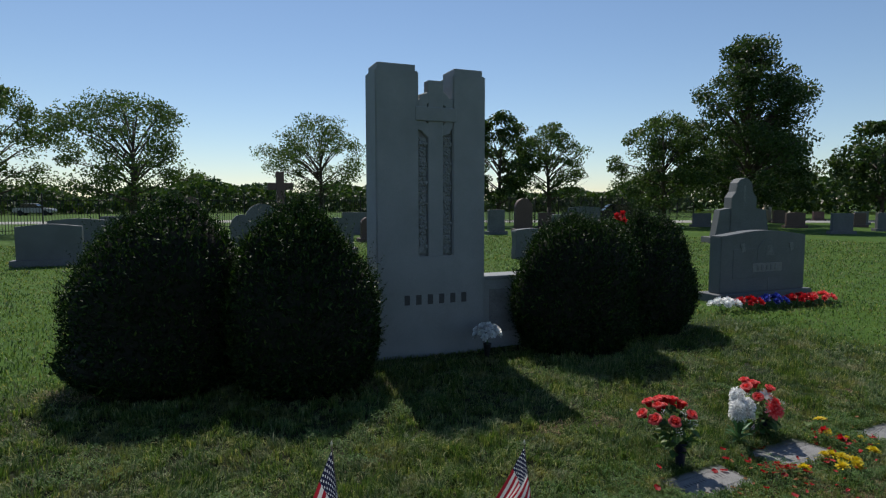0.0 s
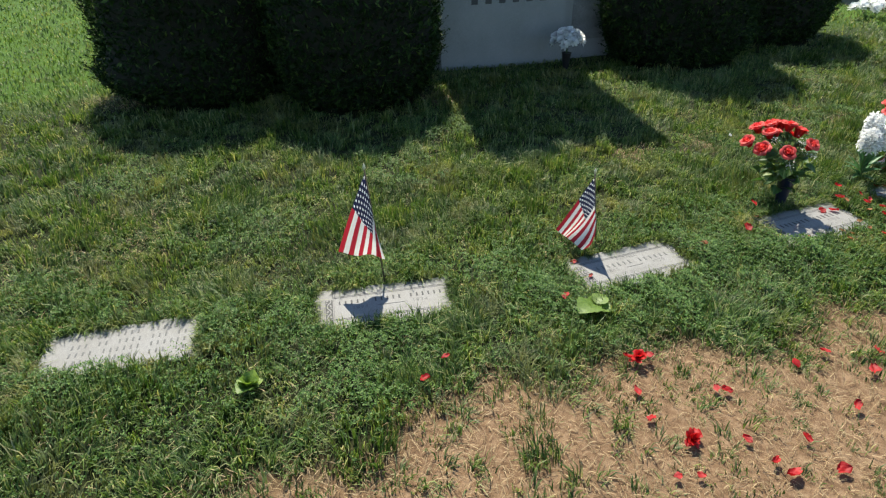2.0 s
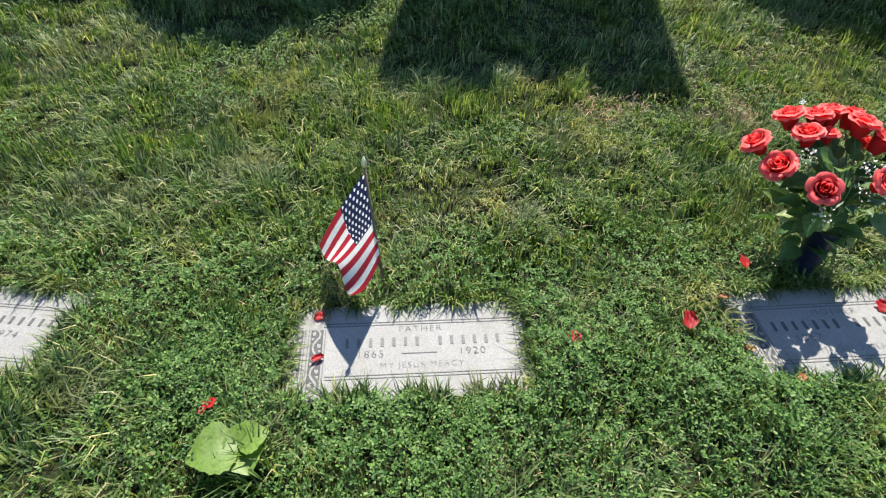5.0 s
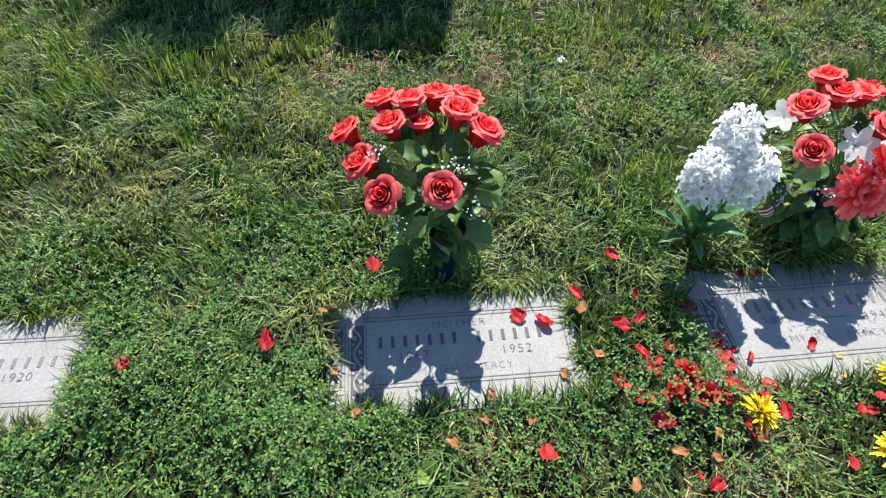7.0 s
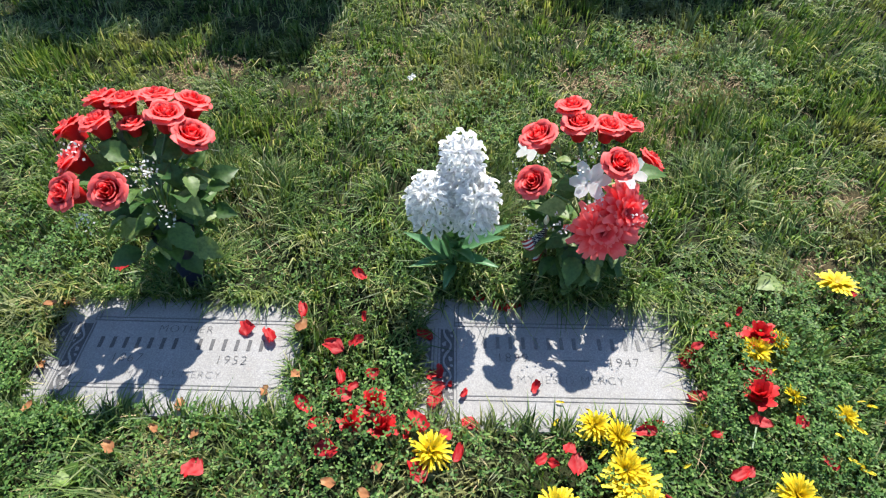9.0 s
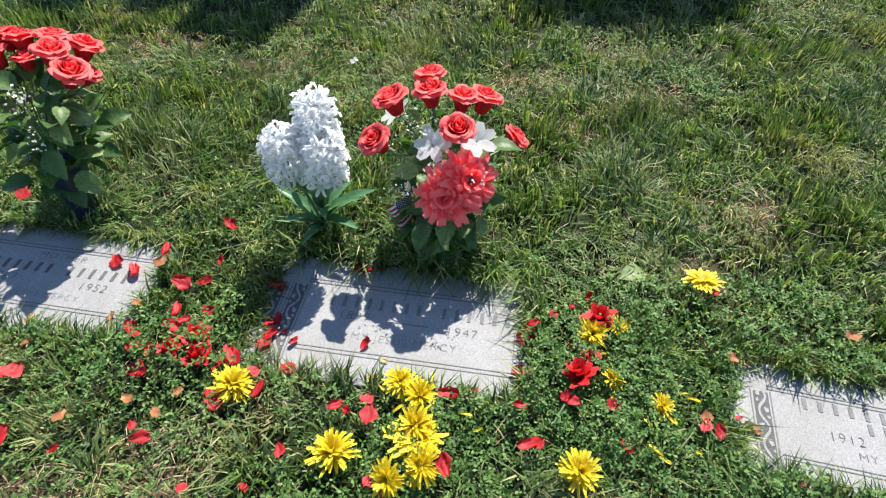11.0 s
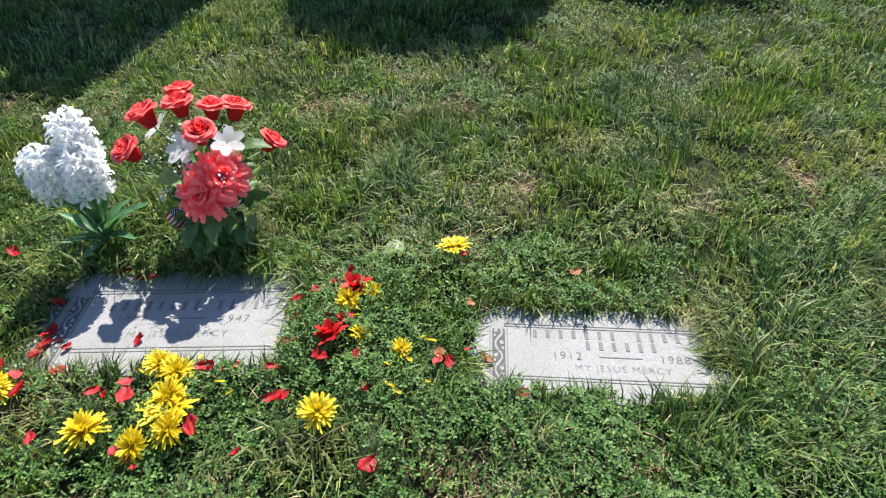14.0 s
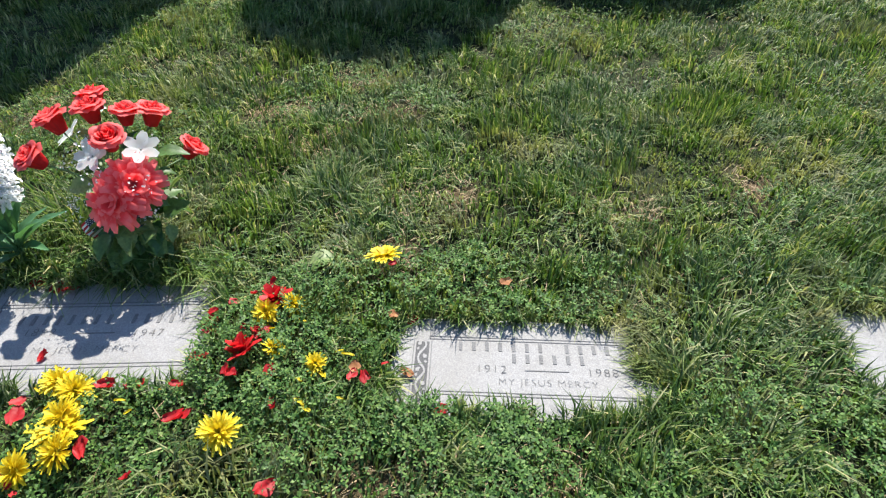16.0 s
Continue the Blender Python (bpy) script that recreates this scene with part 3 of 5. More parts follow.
def border(t, w, h, right=True, two_columns=True):
    strip(t, -w * 0.36, w * 0.46, h * 0.285, h * 0.285 + 0.0022)
    strip(t, -w * 0.36, w * 0.46, h * 0.255, h * 0.255 + 0.0022)
    strip(t, -w * 0.34, w * 0.45, -h * 0.27, -h * 0.27 + 0.0022)
    strip(t, -w * 0.34, w * 0.45, -h * 0.30, -h * 0.30 + 0.0022)
    if right:
        for e in (0.445, 0.46):
            strip(t, w * e, w * e + 0.002, -h * 0.27, h * 0.25)
    for e in (-0.36, -0.345):
        strip(t, w * e, w * e + 0.002, h * 0.255, h * 0.44)
    scroll(t, -w * 0.385, -h * 0.42, h * 0.24, w * 0.055, 3)
    if two_columns:
        scroll(t, -w * 0.468, -h * 0.30, h * 0.24, w * 0.055, 5)


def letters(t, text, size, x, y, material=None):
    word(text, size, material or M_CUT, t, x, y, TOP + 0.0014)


t, w, h = marker(0, "pale granite flush marker with five rows of lettering")
for k, s in enumerate(("##### #### ######", "### ## #### ### ##", "#### ###### ######", "### ## #### ### ##")):
    bars(t, 0.02, 0.085 - 0.05 * k, s, 0.024, 0.026, M_CUT_PALE)
t, w, h = marker(1, "pale granite flush marker shaded by a small flag")
border(t, w, h)
bars(t, 0.03, 0.035, "##### ##### ######", 0.026, 0.027)
letters(t, "1894", 0.032, -0.11, -0.01), letters(t, "1974", 0.032, 0.16, -0.01)
strip(t, -0.03, 0.09, -0.012, -0.0095)
letters(t, "MY JESUS MERCY", 0.024, 0.03, -0.052, M_CUT_PALE)
t, w, h = marker(2, "pale granite flush marker lettered FATHER with scroll border")
border(t, w, h)
letters(t, "FATHER", 0.029, 0.03, 0.060)
bars(t, 0.035, 0.020, "####### ######", 0.028, 0.030, M_CUT_PALE)
letters(t, "1865", 0.032, -0.10, -0.018), letters(t, "1920", 0.032, 0.16, -0.018)
strip(t, -0.02, 0.07, -0.019, -0.0165)
letters(t, "MY JESUS MERCY", 0.025, 0.03, -0.054, M_CUT_PALE)
t, w, h = marker(3, "pale granite flush marker lettered MOTHER with fallen petals")
border(t, w, h)
letters(t, "MOTHER", 0.030, 0.015, 0.062)
bars(t, 0.015, 0.022, "####### ######", 0.030, 0.0295)
letters(t, "1867", 0.034, -0.10, -0.020), letters(t, "1952", 0.034, 0.145, -0.020)
letters(t, "MY JESUS MERCY", 0.026, 0.02, -0.060, M_CUT_PALE)
t, w, h = marker(4, "pale granite flush marker dated 1899 and 1947 with scroll border")
border(t, w, h)
bars(t, 0.055, 0.046, "######## ######", 0.032, 0.0305, M_CUT_PALE)
letters(t, "1899", 0.034, -0.095, 0.004), letters(t, "1947", 0.034, 0.165, -0.004)
strip(t, -0.015, 0.085, -0.001, 0.0015)
letters(t, "MY JESUS MERCY", 0.029, 0.035, -0.052, M_CUT_PALE)
t, w, h = marker(5, "pale granite flush marker half overgrown by grass")
border(t, w, h, two_columns=False)
bars(t, 0.04, 0.055, "####### #####", 0.026, 0.031, M_CUT_PALE)
bars(t, 0.055, 0.022, "######", 0.026, 0.031, M_CUT_PALE)
letters(t, "1912", 0.032, -0.075, -0.012), letters(t, "1988", 0.032, 0.175, -0.012)
strip(t, 0.0, 0.10, -0.013, -0.0105)
letters(t, "MY JESUS MERCY", 0.026, 0.05, -0.046, M_CUT_PALE)
t, w, h = marker(6, "pale granite flush marker of a soldier, sunk in grass")
bars(t, 0.0, 0.075, "######## #", 0.026, 0.034)
letters(t, "S SGT", 0.034, -0.12, 0.030)
letters(t, "WORLD", 0.034, -0.06, -0.018)


# ---------------------------------------------------------------- flowers
def patch(bm, uvl, fn, nu=4, nv=4):
    """A curved petal: fn(u, v) with u from -1 to 1 across and v from 0 to 1 to the rim."""
    g = [[bm.verts.new(fn(-1 + 2 * i / nu, j / nv)) for i in range(nu + 1)] for j in range(nv + 1)]
    for j in range(nv):
        for i in range(nu):
            f = bm.faces.new((g[j][i], g[j][i + 1], g[j + 1][i + 1], g[j + 1][i]))
            for lp, (a, b) in zip(f.loops, ((i, j), (i + 1, j), (i + 1, j + 1), (i, j + 1))):
                lp[uvl].uv = (a / nu, b / nv)


def rose_mesh(R, seed, material):
    rnd = random.Random(seed)
    bm = bmesh.new()
    uvl = bm.loops.layers.uv.new("uv")
    spec = ((3, 0.17, 0.20, 1.15, 1.2, 0.00), (4, 0.27, 0.34, 1.13, 1.05, 0.02), (4, 0.37, 0.50, 1.06, 1.05, 0.07), (5, 0.46, 0.66, 0.98, 1.0, 0.14), (5, 0.54, 0.76, 1.00, 1.02, 0.24), (5, 0.52, 0.82, 0.84, 1.05, 0.34))
    for cnt, r0, r1, top, half, curl in spec:
        off = rnd.uniform(0, 6.28)
        for k in range(cnt):
            th = off + 6.2832 * k / cnt + rnd.uniform(-0.15, 0.15)
            tilt = rnd.uniform(-0.07, 0.07)

            def fn(u, v, th=th, r0=r0, r1=r1, top=top, half=half, curl=curl, tilt=tilt):
                wide = half * math.sin(math.pi * min(1.0, 0.22 + 0.62 * v)) * (1 - 0.22 * max(0, v - 0.8) / 0.2 * u * u)
                a = th + u * wide * 1.15
                r = r0 * (1 - 0.38 * (1 - v) ** 3) + (r1 - r0) * v ** 1.5 + curl * max(0, v - 0.7) * 1.6 - 0.05 * u * u
                z = -0.25 + (top + 0.25 + tilt) * math.sin(min(1.0, v * 1.08) * 1.45) - curl * 1.6 * max(0, v - 0.75) - 0.12 * u * u * v
                return Vector((r * math.cos(a), r * math.sin(a), z)) * R
            patch(bm, uvl, fn)
    return mesh_of("rose", bm, material)


def mum_mesh(R, layers, material, seed, width=0.14, cup=0.5, droop=0.0, shag=0.0):
    rnd = random.Random(seed)
    bm = bmesh.new()
    uvl = bm.loops.layers.uv.new("uv")
    for li, (cnt, ln, rise) in enumerate(layers):
        for k in range(cnt):
            th = 6.2832 * (k + 0.5 * (li % 2)) / cnt + rnd.uniform(-0.12, 0.12) * (1 + 2 * shag)
            l2, r2 = ln * rnd.uniform(0.82 - shag, 1.12 + 0.5 * shag), rise + rnd.uniform(-0.1, 0.1) * (1 + 5 * shag)
            bend = rnd.uniform(-1, 1) * shag

            def fn(u, v, th=th, l2=l2, r2=r2, bend=bend):
                th = th + bend * v * v
                wd = width * math.sin(math.pi * min(0.97, 0.12 + 0.72 * v)) * u
                r = 0.06 + l2 * v
                z = r2 * (v ** 0.8) * cup - droop * v * v + 0.04 * u * u
                return Vector((r * math.cos(th) - wd * math.sin(th), r * math.sin(th) + wd * math.cos(th), z)) * R
            patch(bm, uvl, fn, 2, 3)
    heart = [v for v in bm.verts if v.co.length < 0.13 * R]
    bmesh.ops.remove_doubles(bm, verts=heart, dist=0.07 * R)
    return mesh_of("bloom", bm, material)


def petal_mesh(seed, material):
    rnd = random.Random(seed)
    bm = bmesh.new()
    uvl = bm.loops.layers.uv.new("uv")
    c1, c2 = rnd.uniform(0.2, 0.5), rnd.uniform(-0.3, 0.5)

    ph, sk = rnd.uniform(0, 6), rnd.uniform(-0.25, 0.25)

    def fn(u, v):
        wd = (0.46 + 0.07 * math.sin(9 * v + ph)) * math.sin(math.pi * (0.07 + 0.80 * v ** 0.9)) * u
        wrinkle = 0.07 * math.sin(6 * u + 4 * v + ph) + 0.05 * math.sin(13 * v + 5 * u)
        return Vector((wd + sk * v * v + 0.05 * math.sin(5 * v + ph), v - 0.5 + 0.06 * math.sin(5 * u + ph), c1 * u * abs(u) * 0.5 * (1 if u > 0 else -0.7) + c2 * (v - 0.5) ** 2 + wrinkle))
    patch(bm, uvl, fn, 6, 7)
    return mesh_of("petal", bm, material)


def leaf_mesh(name, ln, wd, material, fold=0.25, arch=0.25, tooth=0.0):
    bm = bmesh.new()
    uvl = bm.loops.layers.uv.new("uv")

    def fn(u, v):
        w = wd * math.sin(math.pi * min(0.98, 0.06 + 0.92 * v ** 0.8)) * u * (1 + tooth * (round(v * 12) % 2))
        return Vector((w, v * ln, fold * abs(w) + arch * ln * (v - v * v * 1.6) + 0.012 * ln * math.sin(20 * v) * abs(u)))
    patch(bm, uvl, fn, 4, 12)
    return mesh_of(name, bm, material)


def aim(p, way, spin=0.0, size=1.0):
    q = Vector(way).to_track_quat("Z", "Y").to_matrix().to_4x4()
    return Matrix.Translation(p) @ q @ pose(0, 0, 0, 0, 0, spin) @ Matrix.Diagonal((size, size, size, 1))


def put(name, me, parent, m, label=""):
    ob = new(name, me)
    ob.parent = parent
    ob.matrix_local = m
    return tagged(ob, label)


ROSES = [rose_mesh(0.0455, s, M_ROSE) for s in (1, 2, 3, 4)]
LEAF = leaf_mesh("leaf", 0.072, 0.023, M_ROSELEAF, 0.35, 0.25, 0.14)
LONGLEAF = leaf_mesh("leaf", 0.155, 0.021, M_HYLEAF, 0.5, 0.2)


def stem_bm(a, b, r=0.0022, bend=0.03):
    bm = bmesh.new()
    a, b = Vector(a), Vector(b)
    pts = []
    for k in range(6):
        s = k / 5
        p = a.lerp(b, s)
        o = (b - a)
        o.z = 0
        p = p - o * 0.35 * math.sin(math.pi * s) * 0.6 + Vector((0, 0, bend * math.sin(math.pi * s)))
        pts.append(p)
    for p, q in zip(pts, pts[1:]):
        tube(bm, p, q, r, r, 5)
    return bm


def sprays(t, centre, r, n, seed):
    """Fine white filler sprays of baby's breath."""
    rng = np.random.default_rng(seed)
    for k in range(n):
        d = unit(rng.normal(size=3) + np.array([0, -0.2, 0.8]))
        p = np.array(centre) + d * r * rng.uniform(0.75, 1.02)
        pts = p + rng.normal(0, 0.014, (26, 3))
        put("filler_spray", leaf_cloud("filler_spray", pts, 0.008, 0.006, M_WHITE, rng), t, Matrix.Identity(4), "tiny white filler flowers")["kind"] = "stuff"


def rose_bouquet():
    base = Vector((-0.045, 0.365, 0))
    t = thing("rose_bouquet", Matrix.Translation(base), "coral red cloth roses in a dark blue vase", "flower bouquet")
    part("vase", lathe([(0.022, -0.04), (0.024, 0.0), (0.034, 0.10), (0.046, 0.19), (0.049, 0.195), (0.044, 0.19), (0.03, 0.12)], 20), M_VASE, t, "dark blue plastic cone vase", smooth=True)
    spots = [(-0.178, 0.519, 0.416), (-0.121, 0.504, 0.424), (-0.067, 0.53, 0.418), (-0.002, 0.54, 0.401), (-0.023, 0.468, 0.422), (-0.16, 0.451, 0.407),
             (0.026, 0.445, 0.39), (-0.252, 0.485, 0.362), (-0.214, 0.413, 0.337), (-0.171, 0.306, 0.354), (-0.063, 0.279, 0.392), (0.021, 0.495, 0.362), (-0.1, 0.468, 0.4)]
    neck = Vector((0, 0, 0.18))
    rnd = random.Random(7)
    for k, s in enumerate(spots):
        p = Vector(s) - base
        way = (p - Vector((-0.04, 0.06, 0.22))).normalized() + Vector((0, -0.08, 0.30))
        put("rose", ROSES[k % 4], t, aim(p, way, rnd.uniform(0, 360), rnd.uniform(0.92, 1.1) * (0.75 if k > 10 else 1)))
        part("stem", stem_bm(neck, p - way.normalized() * 0.01), M_STEM, t)
    for k in range(105):
        a, r = rnd.uniform(0, 6.28), rnd.uniform(0.02, 0.115)
        z = rnd.uniform(0.17, 0.38)
        p = Vector((-0.015 + r * math.cos(a), 0.045 + r * math.sin(a), z))
        way = Vector((math.cos(a) * 0.5, math.sin(a) * 0.5 - 0.25, rnd.uniform(0.5, 1.0)))
        m = Matrix.Translation(p) @ pose(0, 0, 0, rnd.uniform(-35, 45), rnd.uniform(-45, 45), math.degrees(a) - 90 + rnd.uniform(-40, 40)) @ Matrix.Scale(rnd.uniform(0.6, 1.1), 4)
        put("leaf", LEAF, t, m)
    # lower leaves round the neck of the vase
    for k in range(20):
        a, r = rnd.uniform(0, 6.28), rnd.uniform(0.02, 0.08)
        put("leaf", LEAF, t, Matrix.Translation((-0.03 + r * math.cos(a), 0.02 + r * math.sin(a), rnd.uniform(0.13, 0.22))) @ pose(0, 0, 0, rnd.uniform(-45, 10), rnd.uniform(-35, 35), math.degrees(a) - 90 + rnd.uniform(-40, 40)) @ Matrix.Scale(rnd.uniform(0.7, 1.15), 4))
    sprays(t, (-0.04, 0.06, 0.27), 0.19, 7, 3)


def mixed_bouquet():
    base = Vector((0.925, 0.46, 0))
    t = thing("mixed_bouquet", Matrix.Translation(base), "coral cloth roses, pink dahlias and white lilies in vase", "flower bouquet")
    part("vase", lathe([(0.022, -0.04), (0.024, 0.0), (0.032, 0.08), (0.044, 0.15), (0.047, 0.155), (0.042, 0.15), (0.03, 0.09)], 20), M_VASE, t, "dark plastic cone vase", smooth=True)
    spots = [(0.867, 0.598, 0.405), (0.801, 0.526, 0.380), (0.879, 0.550, 0.397), (0.945, 0.573, 0.378), (0.988, 0.606, 0.360), (0.792, 0.430, 0.341), (0.955, 0.463, 0.372), (1.060, 0.600, 0.270)]
    neck = Vector((0, 0, 0.14))
    rnd = random.Random(9)
    for k, s in enumerate(spots):
        p = Vector(s) - base
        way = (p - Vector((-0.01, 0.06, 0.16))).normalized() + Vector((0, -0.10, 0.25))
        put("rose", ROSES[(k + 1) % 4], t, aim(p, way, rnd.uniform(0, 360), rnd.uniform(0.88, 1.05)))
        part("stem", stem_bm(neck, p - way.normalized() * 0.01), M_STEM, t)
    dah = mum_mesh(0.073, [(17, 1.0, 0.05), (16, 0.94, 0.3), (14, 0.80, 0.55), (11, 0.58, 0.8), (8, 0.36, 1.0)], M_PINK, 5, 0.155, 0.62, 0.28, 0.10)
    for p, w in (((0.990, 0.430, 0.282), (0.5, -0.6, 0.55)), ((0.950, 0.402, 0.252), (-0.1, -0.75, 0.5))):
        put("dahlia", dah, t, aim(Vector(p) - base, w, 20), "large coral pink dahlia")
        part("stem", stem_bm(neck, Vector(p) - base - Vector(w) * 0.01), M_STEM, t)
    lily = mum_mesh(0.042, [(6, 1.0, 0.5)], M_WHITE, 6, 0.34, 0.7, 0.1)
    for p, w in (((0.905, 0.455, 0.345), (-0.2, -0.6, 0.7)), ((0.995, 0.505, 0.335), (0.3, -0.4, 0.8)), ((0.79, 0.575, 0.335), (-0.6, -0.2, 0.7))):
        put("lily", lily, t, aim(Vector(p) - base, w, rnd.uniform(0, 60)), "white cloth lily")
    for k in range(70):
        a, r = rnd.uniform(0, 6.28), rnd.uniform(0.02, 0.10)
        p = Vector((r * math.cos(a), 0.04 + r * math.sin(a), rnd.uniform(0.09, 0.34)))
        if p.z > 0.15 and p.y < 0.03 and p.x > -0.05:
            p.z *= 0.5
        put("leaf", LEAF, t, Matrix.Translation(p) @ pose(0, 0, 0, rnd.uniform(-40, 40), rnd.uniform(-45, 45), math.degrees(a) - 90 + rnd.uniform(-40, 40)) @ Matrix.Scale(rnd.uniform(0.6, 1.1), 4))
    for k in range(28):
        a, r = rnd.uniform(0, 6.28), rnd.uniform(0.02, 0.085)
        put("leaf", LEAF, t, Matrix.Translation((r * math.cos(a), 0.02 + r * math.sin(a), rnd.uniform(0.05, 0.19))) @ pose(0, 0, 0, rnd.uniform(-40, -10), rnd.uniform(-30, 30), math.degrees(a) - 90) @ Matrix.Scale(rnd.uniform(0.8, 1.25), 4))
    sprays(t, (-0.01, 0.06, 0.22), 0.17, 9, 5)


def floret_spike(seed, h=0.15, r=0.036):
    rnd = random.Random(seed)
    bm = bmesh.new()
    uvl = bm.loops.layers.uv.new("uv")
    for k in range(58):
        z = h * (k + 0.5) / 58
        a = k * 2.39996
        rr = r * (0.50 + 0.40 * math.sin(math.pi * min(1, 0.25 + 0.7 * z / h))) * rnd.uniform(0.7, 1.15)
        c = Vector((rr * math.cos(a), rr * math.sin(a), z))
        way = Vector((math.cos(a) + rnd.uniform(-0.3, 0.3), math.sin(a) + rnd.uniform(-0.3, 0.3), 0.25 + 0.9 * (z / h) ** 2)).normalized()
        q = way.to_track_quat("Z", "Y")
        for j in range(6):
            th = 6.2832 * j / 6 + rnd.uniform(-0.2, 0.2)
            ln = rnd.uniform(0.018, 0.030)

            def fn(u, v, th=th, c=c, q=q, ln=ln):
                w = 0.0045 * math.sin(math.pi * (0.12 + 0.80 * v)) * u
                rad = 0.002 + ln * v
                return c + q @ Vector((rad * math.cos(th) - w * math.sin(th), rad * math.sin(th) + w * math.cos(th), 0.016 * math.sin(v * 2.1) + 0.004 * u * u))
            patch(bm, uvl, fn, 2, 3)
    return mesh_of("flower_spike", bm, M_WHITE)


def hyacinths():
    base = Vector((0.615, 0.44, 0))
    t = thing("white_hyacinths", Matrix.Translation(base), "three white cloth hyacinths with broad green leaves", "flower bunch")
    for k, (s, tall) in enumerate((((0.622, 0.470, 0.278), 0.135), ((0.562, 0.415, 0.240), 0.108), ((0.658, 0.412, 0.242), 0.108))):
        p = Vector(s) - base
        put("flower_spike", floret_spike(20 + k, tall), t, aim(p, (p.x * 0.9, p.y * 0.5, 0.9), 30 * k), "white hyacinth spike")
        part("stem", stem_bm((0, 0, 0), p, 0.004, 0.0), M_STEM, t)
    rnd = random.Random(2)
    for k, (a, tilt, sc) in enumerate(((-80, 40, 1.0), (-50, 55, 1.05), (70, 38, 1.1), (95, 45, 1.0), (20, 60, 0.9), (-20, 62, 0.9), (150, 35, 0.8), (180, 60, 0.85), (-140, 55, 0.9), (-170, 20, 0.7), (-110, 15, 0.75), (110, 20, 0.8), (-30, 30, 0.7), (35, 35, 0.75), (160, 65, 0.8), (-100, 68, 0.85), (80, 66, 0.85), (0, 70, 0.9))):
        put("leaf", LONGLEAF, t, Matrix.Translation((0, 0, 0.05 + 0.01 * (k % 9))) @ pose(0, 0, 0, 0, 0, -a) @ pose(0, 0, 0, tilt, 0, 0) @ Matrix.Scale(sc, 4), "broad green leaf" if k == 0 else "")


rose_bouquet()
mixed_bouquet()
hyacinths()


def stick_flag(foot, tip, hoist, fly_top, fly_low, label, seed, folds=0.02, seen=1.0):
    """A small flag on a staff. fly_top and fly_low: where the free end hangs, from the staff's tip."""
    foot, tip = Vector(foot), Vector(tip)
    t = thing("stick_flag", Matrix.Translation(foot), label, "flag", "small flags on the graves")
    a, b = Vector((0, 0, -0.06)), tip - foot
    part("staff", tube(bmesh.new(), a, b, 0.0042, 0.0036, 8), M_STICK, t, "thin dark wooden staff", smooth=True)
    part("finial", lathe([(0.004, 0.0), (0.007, 0.008), (0.0055, 0.018), (0.001, 0.030)], 10), M_GOLD, t, "pale gilt spear tip", smooth=True).location = b
    down = (foot - tip).normalized()
    bm = bmesh.new()
    uvl = bm.loops.layers.uv.new("uv")
    nu, nv = 30, 20
    ft, fl = Vector(fly_top), Vector(fly_low)
    g = []
    for j in range(nv + 1):
        row = []
        for i in range(nu + 1):
            u, v = i / nu, j / nv
            start = b + down * (0.012 + hoist * v)
            end = b + ft.lerp(fl, v)
            p = start.lerp(end, u)
            sag = 0.02 * math.sin(math.pi * u)
            p = p + Vector((-0.012 * math.sin(math.pi * u) * (1 - v), folds * math.sin(v * 9.0 + 1.2 * u + seed) * u * (0.4 + 0.6 * v) - 0.02 * math.sin(math.pi * u), -sag * 0.4 * v))
            row.append(bm.verts.new(p))
        g.append(row)
    for j in range(nv):
        for i in range(nu):
            f = bm.faces.new((g[j][i], g[j][i + 1], g[j + 1][i + 1], g[j + 1][i]))
            for lp, (p, q) in zip(f.loops, ((i, j), (i + 1, j), (i + 1, j + 1), (i, j + 1))):
                lp[uvl].uv = (p / nu, seen * q / nv)
    part("flag_cloth", bm, M_FLAG, t, "striped cloth with starred blue canton", smooth=True)


stick_flag((-2.345, 0.37, 0), (-2.392, 0.415, 0.565), 0.29, (-0.155, -0.03, -0.37), (0.045, -0.06, -0.42), "small striped flag hanging slack on a thin staff", 0.4, seen=0.74)
stick_flag((-1.255, 0.300, 0), (-1.293, 0.345, 0.405), 0.27, (-0.150, 0.06, -0.31), (-0.055, -0.05, -0.385), "small striped flag drooping on a leaning staff", 2.0, 0.03)
stick_flag((0.865, 0.50, 0), (0.835, 0.485, 0.175), 0.070, (-0.055, -0.01, -0.060), (-0.025, -0.02, -0.105), "tiny striped flag tucked beside the mixed bouquet", 1.0, 0.008)


# ---------------------------------------------------------------- fallen petals and loose flowers
RED_EAST = [(0.13, 0.23), (0.19, 0.21), (0.27, 0.26), (0.36, 0.17), (0.38, 0.38), (0.39, 0.09), (0.40, 0.05), (0.32, 0.02), (0.39, -0.07), (0.36, -0.02), (0.58, -0.10), (0.14, -0.13),
            (0.60, 0.11), (0.60, 0.08), (0.68, 0.37), (0.74, 0.35), (0.78, 0.35), (0.56, 0.25), (1.18, 0.23), (1.18, 0.13), (1.07, 0.05), (1.04, 0.02), (0.68, 0.03), (0.66, -0.06), (0.57, 0.0)]
RED_FAR_EAST = [(1.23, -0.05), (1.37, 0.07), (1.23, 0.27), (1.33, 0.18), (1.40, -0.02), (0.88, -0.03), (0.82, -0.06), (1.60, 0.42), (0.75, -0.17), (0.60, -0.27), (0.47, -0.20), (1.21, -0.06), (1.06, -0.13),
                (0.89, -0.06), (0.63, -0.02), (0.21, -0.26), (0.93, -0.19), (1.55, 0.06), (1.43, -0.20), (1.74, 0.01), (1.66, 0.27), (0.42, 0.07), (0.47, 0.06), (1.29, 0.06)]
